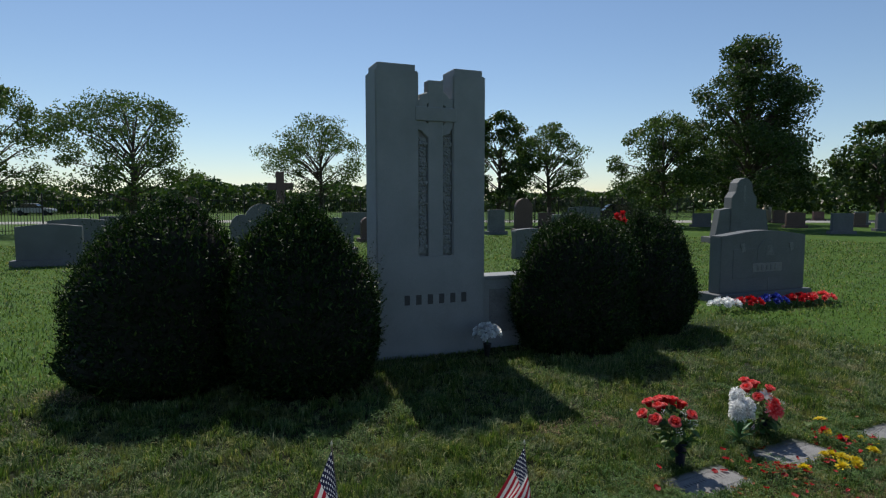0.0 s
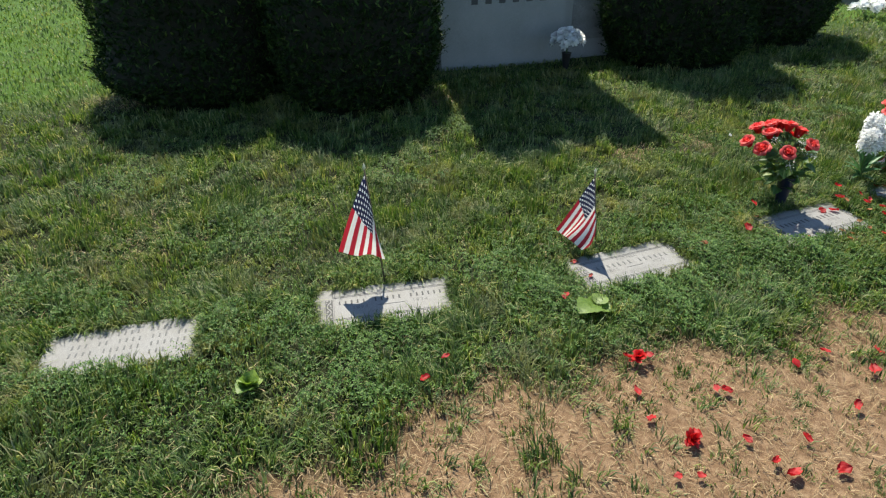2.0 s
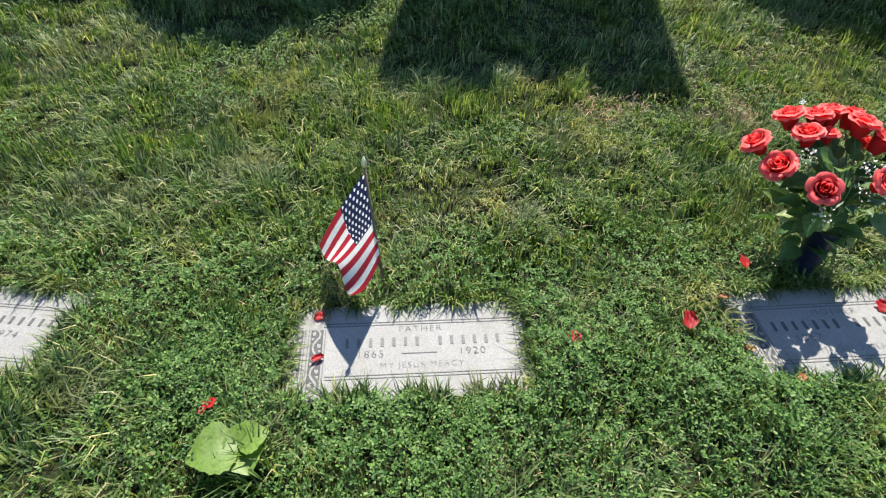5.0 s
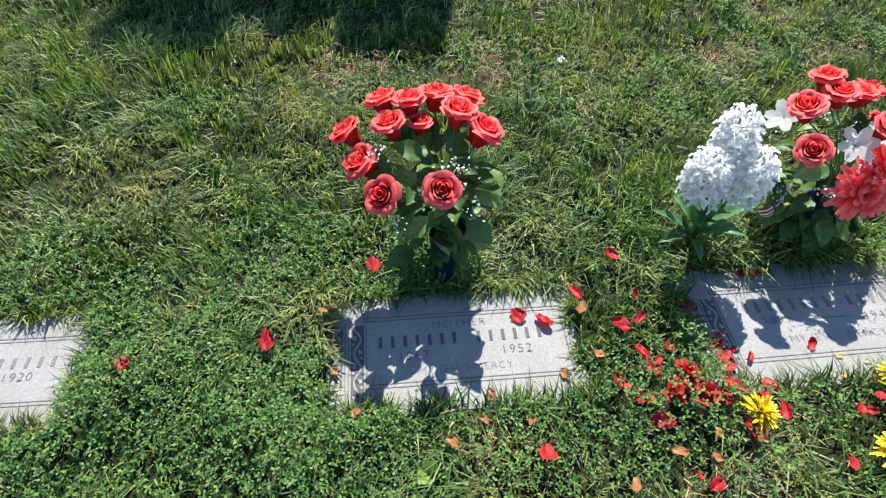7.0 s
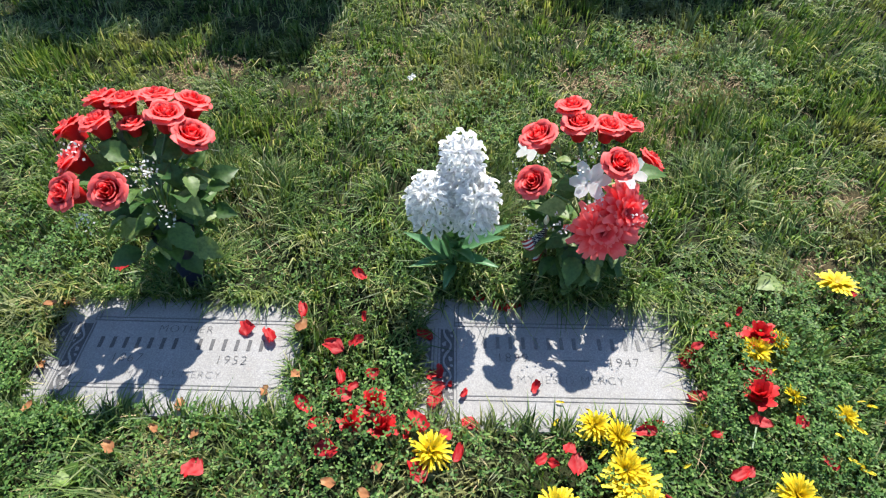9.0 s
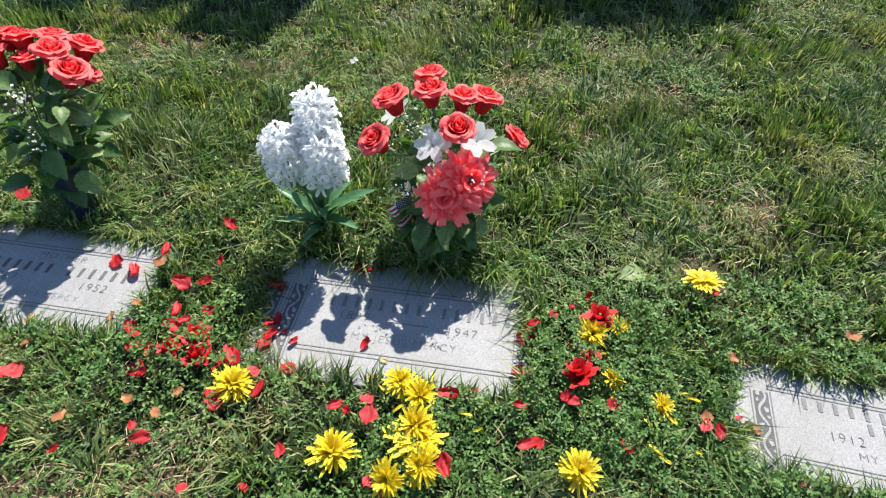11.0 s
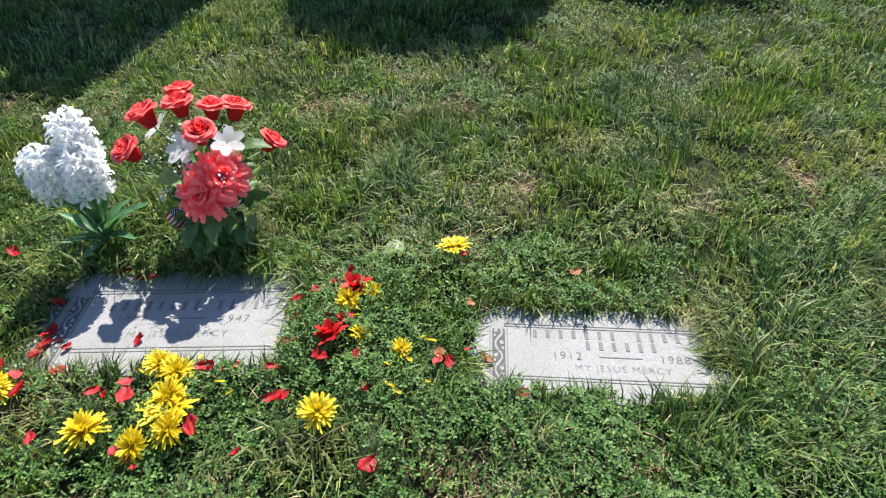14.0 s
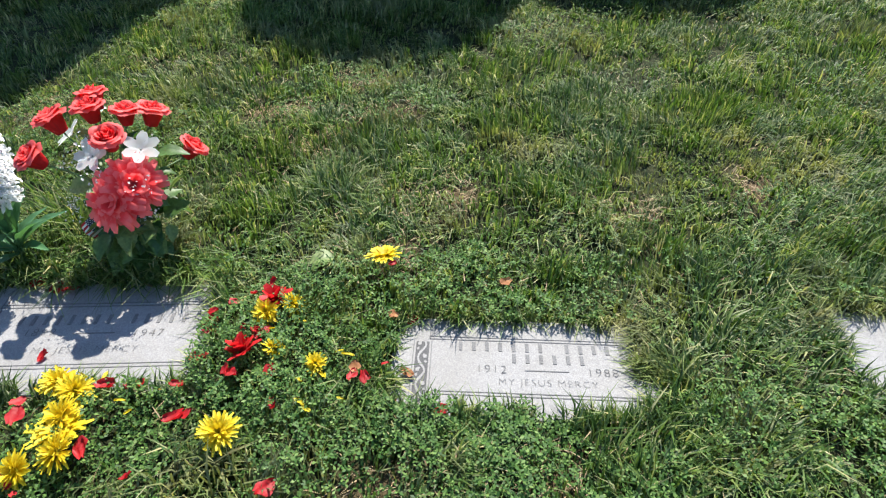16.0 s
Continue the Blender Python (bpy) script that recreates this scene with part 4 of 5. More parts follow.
RED_WEST = [(-2.26, -0.28), (-2.37, -0.37), (-1.54, -0.49), (-1.50, -0.50), (-1.58, -0.48), (-1.64, -0.64), (-1.67, -0.77), (-1.57, -0.88), (-1.61, -0.90), (-1.33, -0.74), (-1.36, -0.72), (-1.42, -0.95),
            (-1.40, -1.05), (-1.23, -1.01), (-0.98, -0.71), (-1.38, -1.11), (-1.22, -1.14), (-0.82, -0.69), (-0.73, -0.83), (-1.66, -1.02), (-1.73, -1.0), (-0.77, 0.10), (-0.46, 0.15), (-1.43, 0.22), (-1.42, 0.08),
            (-1.64, -0.08), (-0.23, 0.37), (-0.62, -0.75), (-0.45, -0.85), (-0.95, -0.95), (-0.30, -0.70)]
TAN = [(0.22, 0.07), (0.29, 0.09), (0.27, 0.22), (-0.31, 0.09), (0.39, -0.02), (0.50, -0.10), (0.04, 0.02), (-0.33, 0.27), (-0.34, 0.23), (0.93, 0.04), (0.41, -0.14), (0.48, -0.15), (1.89, 0.36), (1.66, 0.10), (1.63, 0.02),
       (1.55, 0.08), (-0.05, -0.10), (0.12, -0.06), (0.30, -0.20), (-0.25, -0.03), (0.02, -0.05), (1.62, 0.24)]
PETALS_RED = [petal_mesh(s, M_RED) for s in (1, 2, 3, 4)]
PETALS_TAN = [petal_mesh(s, M_TAN) for s in (5, 6)]


def on_stone(x, y):
    for mx, my, turn, w, h in MARKS:
        a = radians(turn)
        u, v = (x - mx) * math.cos(a) + (y - my) * math.sin(a), -(x - mx) * math.sin(a) + (y - my) * math.cos(a)
        if abs(u) < w / 2 and abs(v) < h / 2:
            return True
    return False


def lawn_height(x, y):
    """Where a light thing comes to rest on the grass."""
    if on_stone(x, y):
        return TOP + 0.004
    return 0.012 + 0.042 * (1 - float(dirt_mask(np.array(x), np.array(y))))


rnd = random.Random(31)
for spots, meshes, label, lo, hi in ((RED_EAST, PETALS_RED, "fallen red rose petal on grass and stone", 0.030, 0.052), (RED_FAR_EAST, PETALS_RED, "fallen red flower petal in the grass", 0.022, 0.046),
                                     (RED_WEST, PETALS_RED, "fallen red petal on bare worn soil", 0.026, 0.050), (TAN, PETALS_TAN, "dried tan petal curled on the ground", 0.028, 0.042)):
    for x, y in spots:
        ob = new("fallen_petal", rnd.choice(meshes))
        s = rnd.uniform(lo, hi) * (0.8 if meshes is PETALS_TAN else 1.0)
        ob.matrix_world = Matrix.Translation((x, y, lawn_height(x, y) + 0.004)) @ pose(0, 0, 0, rnd.uniform(-22, 22), rnd.uniform(-22, 22), rnd.uniform(0, 360)) @ Matrix.Diagonal((s * rnd.uniform(0.7, 1.05), s, s * 0.8, 1))
        tagged(ob, label, "petal", "fallen petals")

BITS = ((0.47, 0.04, 0.036, 6), (0.60, 0.12, 0.03, 4), (1.31, 0.19, 0.06, 7), (1.00, -0.08, 0.10, 8), (0.55, -0.24, 0.13, 7), (0.42, 0.22, 0.04, 3), (1.62, 0.10, 0.04, 3))
for bx, by, spread, count in BITS:
    for k in range(count):
        x, y, s = bx + rnd.gauss(0, spread), by + rnd.gauss(0, spread), rnd.uniform(0.014, 0.034)
        ob = new("fallen_petal", rnd.choice(PETALS_RED))
        ob.matrix_world = Matrix.Translation((x, y, lawn_height(x, y) + 0.002)) @ pose(0, 0, 0, rnd.uniform(-35, 35), rnd.uniform(-35, 35), rnd.uniform(0, 360)) @ Matrix.Diagonal((s * rnd.uniform(0.6, 1.1), s, s, 1))
        tagged(ob, "small torn red petal scattered by the stones", "petal", "fallen petals")
PETAL_YELLOW = petal_mesh(9, M_YELLOW)
for bx, by, spread, count in ((0.93, -0.05, 0.09, 12), (1.47, 0.04, 0.05, 9), (1.10, 0.02, 0.06, 5), (1.33, 0.24, 0.05, 4)):
    for k in range(count):
        x, y, s = bx + rnd.gauss(0, spread), by + rnd.gauss(0, spread), rnd.uniform(0.016, 0.030)
        ob = new("fallen_petal", PETAL_YELLOW)
        ob.matrix_world = Matrix.Translation((x, y, lawn_height(x, y) + 0.002)) @ pose(0, 0, 0, rnd.uniform(-30, 30), rnd.uniform(-30, 30), rnd.uniform(0, 360)) @ Matrix.Diagonal((s * 0.34, s, s * 0.5, 1))
        tagged(ob, "thin loose yellow chrysanthemum petal in the grass", "petal", "fallen petals")

MUM = [mum_mesh(0.036, [(24, 1.0, 0.15), (22, 0.92, 0.5), (18, 0.78, 0.8), (13, 0.55, 1.0), (8, 0.32, 1.1)], M_YELLOW, s, 0.095, 0.8, 0.15, 0.18) for s in (1, 2, 5)]
DAISY = mum_mesh(0.038, [(22, 1.0, 0.15), (20, 0.88, 0.35), (14, 0.6, 0.55)], M_YELLOW, 3, 0.12, 0.6, 0.05, 0.12)
CARN = mum_mesh(0.034, [(11, 1.0, 0.2), (10, 0.9, 0.55), (9, 0.7, 0.9), (7, 0.45, 1.15)], M_CARN, 4, 0.30, 0.9, 0.1, 0.4)


def loose_bloom(name, me, x, y, label, category, size=1.0, stem=None, lift=0.004, tilt=32):
    t = thing(name, Matrix.Translation((x, y, lawn_height(x, y) + lift)), label, category, "flowers laid on the grass")
    put("bloom", me, t, pose(0, 0, 0, rnd.uniform(-tilt, tilt), rnd.uniform(-tilt, tilt), rnd.uniform(0, 360)) @ Matrix.Scale(size * 1.12, 4))
    if stem:
        part("stem", stem_bm((0, 0, -0.008), (stem[0], stem[1], -0.012), 0.0024, 0.004), M_STEM, t)


for x, y, s in ((0.60, -0.06, 1.05), (0.98, 0.0, 0.9), (0.935, 0.022, 0.8), (0.99, -0.065, 1.0), (1.32, 0.235, 0.85), (1.375, 0.265, 0.7), (1.365, 0.125, 0.65), (1.465, 0.085, 0.6), (0.85, -0.155, 1.1), (1.02, -0.14, 0.95), (0.965, -0.18, 0.9), (1.31, -0.09, 0.95)):
    loose_bloom("yellow_chrysanthemum", rnd.choice(MUM), x, y, "loose yellow chrysanthemum head on the grass", "flower", s)
loose_bloom("yellow_chrysanthemum", DAISY, 1.00, -0.095, "open yellow chrysanthemum with dark eye on grass", "flower", 1.25, tilt=8)
loose_bloom("yellow_chrysanthemum", DAISY, 1.575, 0.455, "single yellow chrysanthemum fallen on the lawn", "flower", 1.05, tilt=20)
for x, y, s, st in ((0.47, 0.03, 0.8, None), (0.50, -0.02, 0.75, None), (0.43, -0.01, 0.65, None), (1.335, 0.275, 1.0, None), (1.30, 0.115, 0.95, (-0.045, -0.11)), (-1.545, -0.50, 0.85, None), (-1.60, -0.89, 0.8, None)):
    loose_bloom("red_carnation", CARN, x, y, "loose red carnation head lying on the ground", "flower", s, st)

# a burdock seedling and other broad weeds
HEART = leaf_mesh("leaf", 0.115, 0.052, M_WEED, 0.3, 0.16, 0.10)


def weed(x, y, label, leaves, leaf=None):
    t = thing("broadleaf_weed", Matrix.Translation((x, y, 0)), label, "weed")
    for k, (turn, tilt, s, z) in enumerate(leaves):
        put("leaf", leaf or HEART, t, Matrix.Translation((0, 0, z)) @ pose(0, 0, 0, 0, 0, turn) @ pose(0, 0, 0, tilt, 0, 0) @ Matrix.Diagonal((s * 1.25, s, s, 1)))
        part("stalk", tube(bmesh.new(), (0, 0, -0.01), (0, 0, z + 0.002), 0.003, 0.002, 6), M_STEM, t)


weed(-1.55, -0.18, "broad pale green burdock seedling among clover", ((110, 8, 0.92, 0.058), (-70, 14, 0.60, 0.064), (-15, 24, 0.50, 0.052), (-150, 14, 0.66, 0.046), (40, 30, 0.40, 0.05)))
weed(-2.99, -0.18, "ragged broadleaf weed beside the row of markers", tuple((47 * k % 360, 18 + 23 * (k % 3), 0.34 + 0.07 * (k % 4), 0.025 + 0.006 * (k % 5)) for k in range(16)))
weed(-0.10, -0.16, "small broadleaf weed before the marker", tuple((67 * k % 360, 25 + 15 * (k % 2), 0.19 + 0.04 * (k % 3), 0.03 + 0.005 * (k % 3)) for k in range(8)))
weed(1.44, 0.455, "small dull green leaf lying in the lawn", ((110, 6, 0.95, 0.045),), LEAF)


def paper_scrap():
    """A crumpled white scrap on the lawn."""
    r4 = random.Random(6)
    bm = bmesh.new()
    g = [[bm.verts.new((0.011 * (i - 2) + r4.uniform(-0.003, 0.003), 0.008 * (j - 2) + r4.uniform(-0.003, 0.003), r4.uniform(0, 0.016))) for i in range(5)] for j in range(5)]
    for j in range(4):
        for i in range(4):
            bm.faces.new((g[j][i], g[j][i + 1], g[j + 1][i + 1], g[j + 1][i]))
    bmesh.ops.solidify(bm, geom=bm.faces[:], thickness=0.0008)
    ob = new("paper_scrap", mesh_of("paper_scrap", bm, M_PAPER, False))
    ob.matrix_world = pose(0.41, 1.31, 0.034, 12, -20, 35) @ Matrix.Scale(0.65, 4)
    tagged(ob, "small crumpled white paper scrap on the lawn", "litter")


paper_scrap()


# ---------------------------------------------------------------- white flowers before the monument, red blooms in the bush
def potted_whites():
    t = thing("white_flower_pot", Matrix.Translation((0.21, 3.42, 0)), "bunch of white flowers in a slim dark vase by monument", "flower pot")
    part("pot", lathe([(0.02, -0.05), (0.024, 0.0), (0.045, 0.16), (0.05, 0.165), (0.042, 0.16)], 20), M_POT, t, "slim dark cone vase", smooth=True)
    bloom = mum_mesh(0.05, [(8, 1.0, 0.3), (7, 0.7, 0.8), (5, 0.4, 1.0)], M_WHITE, 8, 0.3, 0.9, 0.1)
    r2 = random.Random(3)
    for k in range(22):
        a, z = k * 2.4, 1 - k / 22
        r = 0.14 * math.sqrt(1 - z * z)
        p = Vector((r * math.cos(a), r * math.sin(a), 0.26 + 0.11 * z))
        put("bloom", bloom, t, aim(p, (p.x, p.y, p.z - 0.2), r2.uniform(0, 300), r2.uniform(0.85, 1.1)))
    for k in range(5):
        part("stem", stem_bm((0, 0, 0.14), (0.07 * math.cos(k * 1.3), 0.07 * math.sin(k * 1.3), 0.28)), M_STEM, t)


potted_whites()
t = thing("red_flower_cluster", Matrix.Translation((1.75, 3.02, 1.56)), "bright red flower cluster caught in the bush", "flower")
for k in range(4):
    put("bloom", CARN, t, aim((0.05 * math.cos(k * 1.6), 0.03 * math.sin(k * 1.6) - 0.02, 0.025 * k), (math.cos(k * 1.6) * 0.4, -0.6, 0.6), 40 * k, 1.25))


# ---------------------------------------------------------------- upright stones behind
def upright(x, y, w, h, material, label, shape="serp", turn=-3.0, dep=0.26, base=True, name="headstone"):
    t = thing(name, pose(x, y, 0, 0, 0, turn), label, "headstone", "upright headstones")
    z0 = 0.16 if base else -0.03
    if base:
        part("base", block(-w / 2 - 0.14, w / 2 + 0.14, -dep / 2 - 0.10, dep / 2 + 0.10, -0.05, 0.165, 0.015), material, t)
    hw = w / 2
    if shape == "arch":
        k = min(hw, 0.55 * (h - z0))
        pts = [(-hw, z0), (hw, z0)] + [(hw * math.cos(a), h - k + k * math.sin(a)) for a in np.linspace(0, math.pi, 17)]
    elif shape == "serp":
        pts = [(-hw, z0), (hw, z0)] + [(hw * (1 - 2 * q), h - 0.07 - 0.05 * math.cos(math.pi * (1 - 2 * q)) * 0 + 0.07 * math.sin(math.pi * q) ** 1.4) for q in np.linspace(0, 1, 15)]
    elif shape == "flat":
        pts = [(-hw, z0), (hw, z0), (hw, h - 0.02), (hw - 0.03, h), (-hw + 0.03, h), (-hw, h - 0.02)]
    elif shape == "rock":
        r3 = random.Random(int(x * 10))
        pts = [(-hw, z0), (hw, z0)] + [(hw + r3.uniform(-0.02, 0.03), z0 + (h - z0) * q) for q in (0.2, 0.45, 0.7, 0.88)] + [(hw * (1 - 2 * q), h - 0.05 + 0.05 * math.sin(math.pi * q)) for q in np.linspace(0, 1, 9)] + [(-hw + r3.uniform(-0.03, 0.02), z0 + (h - z0) * q) for q in (0.88, 0.7, 0.45, 0.2)]
    body = part("stone", extrude_outline(pts, -dep / 2, dep / 2, 0.012), material, t)
    return t, body


upright(-5.95, 17.3, 1.60, 1.16, M_GREY, "wide grey granite family headstone on a base")
upright(-5.80, 22.4, 1.85, 1.18, M_GREY, "wide grey granite headstone behind another stone")
upright(-4.70, 23.6, 1.00, 1.22, M_GREY, "grey granite headstone with flat top", "flat")
upright(2.45, 18.0, 1.10, 1.22, M_GREY, "grey granite headstone with gently curved top")
upright(5.16, 22.95, 0.60, 1.08, M_BROWN, "small dark red granite headstone", "arch")
upright(6.40, 28.9, 1.35, 1.20, M_GREY, "grey headstone in the back row", "flat")
upright(13.4, 25.7, 0.95, 1.33, M_GREY, "plain grey headstone beside brown arched stone", "flat")
upright(16.45, 27.7, 1.15, 1.96, M_BROWN, "tall brown granite headstone with arched top", "arch")
upright(7.46, 13.4, 1.25, 0.94, M_GREY, "low grey headstone with rough rock sides", "rock", base=False, dep=0.3)
upright(19.9, 30.2, 1.2, 1.04, M_BROWN, "brown headstone in the back row", "flat")
upright(15.1, 22.1, 1.05, 1.13, M_GREY, "grey headstone partly behind the bush", "flat")
upright(22.0, 29.0, 2.4, 1.45, M_GREY, "wide grey headstone behind the bush", "serp")
for x, y, w, h, mt, lb in ((31.4, 27.8, 1.25, 0.94, M_GREY, "grey headstone near the lane"), (43.0, 30.2, 0.95, 1.07, M_BROWN, "small brown headstone near the lane"), (35.8, 23.9, 1.25, 1.05, M_BROWN, "brown headstone on a wide base"),
                           (50.5, 31.7, 0.95, 0.85, M_BROWN, "low brown headstone beyond the lane"), (30.75, 17.8, 1.1, 1.13, M_GREY, "grey headstone in tree shade"), (40.7, 22.6, 0.8, 0.97, M_BROWN, "narrow dark brown headstone"), (36.2, 18.5, 1.1, 1.10, M_GREY, "grey headstone on a wide base"),
                           (24.5, 34.0, 0.9, 1.0, M_GREY, "small grey headstone by the fence"), (46.0, 25.5, 1.0, 1.0, M_GREY, "grey headstone near the lane")):
    upright(x, y, w, h, mt, lb, rnd.choice(("serp", "flat")), -28)

# a double stone: a low shoulder beside a tall round arch
t, body = upright(0.35, 21.0, 1.25, 1.70, M_GREY, "pale grey double headstone with high round arch", "arch")
part("shoulder", extrude_outline([(-1.15, 0.1), (-0.60, 0.1), (-0.60, 1.28), (-0.72, 1.30), (-0.92, 1.25), (-1.06, 1.12), (-1.15, 0.92)], -0.12, 0.12, 0.012), M_GREY, t)

# a brown stone cross on its plinth
t = thing("stone_cross", pose(1.55, 23.8, 0, 0, 0, -3), "tall brown granite cross on a stepped plinth", "cross")
part("plinth", block(-0.45, 0.45, -0.35, 0.35, -0.05, 0.55, 0.02), M_BROWN, t)
part("shaft", block(-0.165, 0.165, -0.13, 0.13, 0.55, 3.05, 0.015), M_BROWN, t)
part("arms", block(-0.53, 0.53, -0.115, 0.115, 2.27, 2.58, 0.015), M_BROWN, t)

# a brown pointed stone behind the large bush
upright(-2.2, 19.3, 0.55, 1.95, M_BROWN, "narrow brown headstone with pointed top", "arch")


def inscribed_stone():
    """The wide upright stone with a sunk panel and flowers at its foot."""
    w, h, dep = 2.15, 1.26, 0.32
    t = thing("family_headstone", pose(5.83 + w / 2 - 0.02, 4.78 + 0.05, 0, 0, 0, -3), "wide grey granite headstone with sunk name panel", "headstone", "upright headstones")
    hw = w / 2
    part("base", block(-hw - 0.12, hw + 0.12, -0.02, dep + 0.14, -0.05, 0.14, 0.015), M_GREY, t)
    pts = [(-hw, 0.14), (hw, 0.14)] + [(hw * (1 - 2 * q), h - 0.09 + 0.09 * math.sin(math.pi * q) ** 1.3) for q in np.linspace(0, 1, 17)]
    part("stone", extrude_outline(pts, 0.06, dep, 0.014), M_GREY, t)
    part("polished_field", block(-0.78, 0.90, 0.052, 0.07, 0.40, 0.93, 0.004), M_GREY, t)
    part("picture_panel", extrude_outline([(-0.20, 0.72), (0.42, 0.72), (0.40, 0.95), (0.28, 1.07), (0.11, 1.10), (-0.06, 1.07), (-0.18, 0.95)], 0.046, 0.06, 0), M_GREY, t, "arched carved panel")
    part("picture_shape", extrude_outline([(0.0, 0.80), (0.22, 0.80), (0.16, 0.98), (0.06, 0.98)], 0.040, 0.047, 0), M_MONCUT, t)
    panel = part("name_panel", block(-0.30, 0.45, 0.044, 0.06, 0.50, 0.66, 0.004), M_MARKER, t, "light panel with dark bars")
    for k in range(5):
        part("letter_bar", block(-0.20 + k * 0.115, -0.145 + k * 0.115, 0.038, 0.05, 0.53, 0.63, 0.002), M_MONCUT, panel)
    for s in (-1, 1):
        part("carved_corner", extrude_outline([(s * 0.62 + 0.05, 0.86), (s * 0.62 + 0.13, 0.90), (s * 0.62 + 0.10, 1.03), (s * 0.62, 1.02)], 0.046, 0.06, 0), M_MONCUT, t)
    part("joint", block(0.11, 0.125, 0.052, 0.063, 0.15, 0.40, 0), M_MONCUT, t)


inscribed_stone()
FL_R = mum_mesh(0.07, [(9, 1.0, 0.3), (8, 0.8, 0.8), (6, 0.5, 1.0)], M_RED, 12, 0.25, 0.9)
FL_W = mum_mesh(0.07, [(9, 1.0, 0.3), (8, 0.8, 0.8), (6, 0.5, 1.0)], M_WHITE, 13, 0.25, 0.9)
FL_B = mum_mesh(0.07, [(9, 1.0, 0.3), (8, 0.8, 0.8), (6, 0.5, 1.0)], M_BLUE, 14, 0.25, 0.9)
FL_P = mum_mesh(0.07, [(9, 1.0, 0.3), (8, 0.8, 0.8), (6, 0.5, 1.0)], M_PINK, 15, 0.25, 0.9)
for x, y, me, lb in ((5.15, 4.28, FL_W, "white"), (5.62, 4.22, FL_R, "dark red"), (6.15, 4.15, FL_B, "deep blue"), (6.75, 4.12, FL_R, "dark red"), (7.20, 4.02, FL_P, "pink")):
    t = thing("flower_bunch", Matrix.Translation((x, y, 0)), lb + " flower bunch laid before the wide headstone", "flower bunch", "flowers before the headstone")
    for k in range(12):
        a = k * 2.4
        r = 0.05 + 0.20 * math.sqrt(k / 12)
        p = Vector((1.15 * r * math.cos(a), 0.7 * r * math.sin(a), 0.20 - 0.35 * r))
        put("bloom", me, t, aim(p, (math.cos(a) * 0.6, math.sin(a) * 0.6 - 0.3, 0.9), 40 * k, rnd.uniform(0.8, 1.1)))
        part("stem", tube(bmesh.new(), (p.x * 0.3, p.y * 0.3, -0.01), p, 0.004, 0.003, 5), M_STEM, t)


def stepped_monument():
    t = thing("stepped_monument", pose(19.6, 15.45, 0, 0, 0, -22), "grey stepped granite monument with round-topped centre", "monument")
    part("base", block(-1.45, 1.45, -0.5, 0.5, -0.05, 0.25, 0.02), M_GREY, t)
    part("centre", extrude_outline([(-0.58, 0.25), (0.58, 0.25), (0.55, 1.95), (0.38, 2.20), (0.32, 2.58), (0.17, 2.74), (0, 2.79), (-0.17, 2.74), (-0.32, 2.58), (-0.38, 2.20), (-0.55, 1.95)], -0.32, 0.32, 0.02), M_GREY, t)
    for s in (-1, 1):
        part("wing", extrude_outline([(s * 0.52, 0.25), (s * 1.20, 0.25), (s * 1.08, 1.0), (s * 1.02, 1.42), (s * 0.54, 1.50)], -0.26, 0.26, 0.02), M_GREY, t)
    part("carved_cross", block(-0.05, 0.05, -0.335, -0.31, 1.75, 2.45, 0.004), M_MONCUT, t)


stepped_monument()
t = thing("stone_pillar", pose(42.9, 31.2, 0), "tan limestone pillar with moulded cap", "pillar")
part("shaft", lathe([(0.5, -0.05), (0.5, 0.3), (0.36, 0.36), (0.33, 2.4)], 16), M_SAND, t, smooth=True)
part("cap", lathe([(0.34, 2.4), (0.46, 2.48), (0.46, 2.62), (0.28, 2.75), (0.12, 2.95)], 16), M_SAND, t)


# ---------------------------------------------------------------- iron fence
def iron_fence():
    t = thing("iron_fence", Matrix.Identity(4), "tall black iron picket fence along the lawn", "fence")
    a, b = Vector((-48, 31.2, 0)), Vector((46, 41.6, 0))
    n = 36
    for k in range(n + 1):
        p = a.lerp(b, k / n)
        part("post", block(p.x - 0.035, p.x + 0.035, p.y - 0.035, p.y + 0.035, -0.05, 2.25, 0.006), M_IRON, t)
    d = b - a
    turn = math.degrees(math.atan2(d.y, d.x))
    for z in (0.22, 1.80):
        part("rail", block(0, d.length, -0.018, 0.018, z, z + 0.04, 0.003), M_IRON, t).matrix_local = pose(a.x, a.y, 0, 0, 0, turn)
    m = 690
    s = (np.arange(m) + 0.5) / m
    c = np.stack([a.x + d.x * s, a.y + d.y * s], 1)
    r = 0.012
    co = np.zeros((m, 9, 3))
    for k, (ox, oy) in enumerate(((-r, -r), (r, -r), (r, r), (-r, r))):
        for lev, z in enumerate((0.05, 2.06)):
            co[:, lev * 4 + k, 0], co[:, lev * 4 + k, 1], co[:, lev * 4 + k, 2] = c[:, 0] + ox, c[:, 1] + oy, z
    co[:, 8, :2], co[:, 8, 2] = c, 2.16
    me = array_mesh("picket_row", co, [(0, 1, 5, 4), (1, 2, 6, 5), (2, 3, 7, 6), (3, 0, 4, 7), (4, 5, 8), (5, 6, 8), (6, 7, 8), (7, 4, 8)], M_IRON, False)
    tagged(part("picket_row", me, M_IRON, t), kind="stuff")


iron_fence()


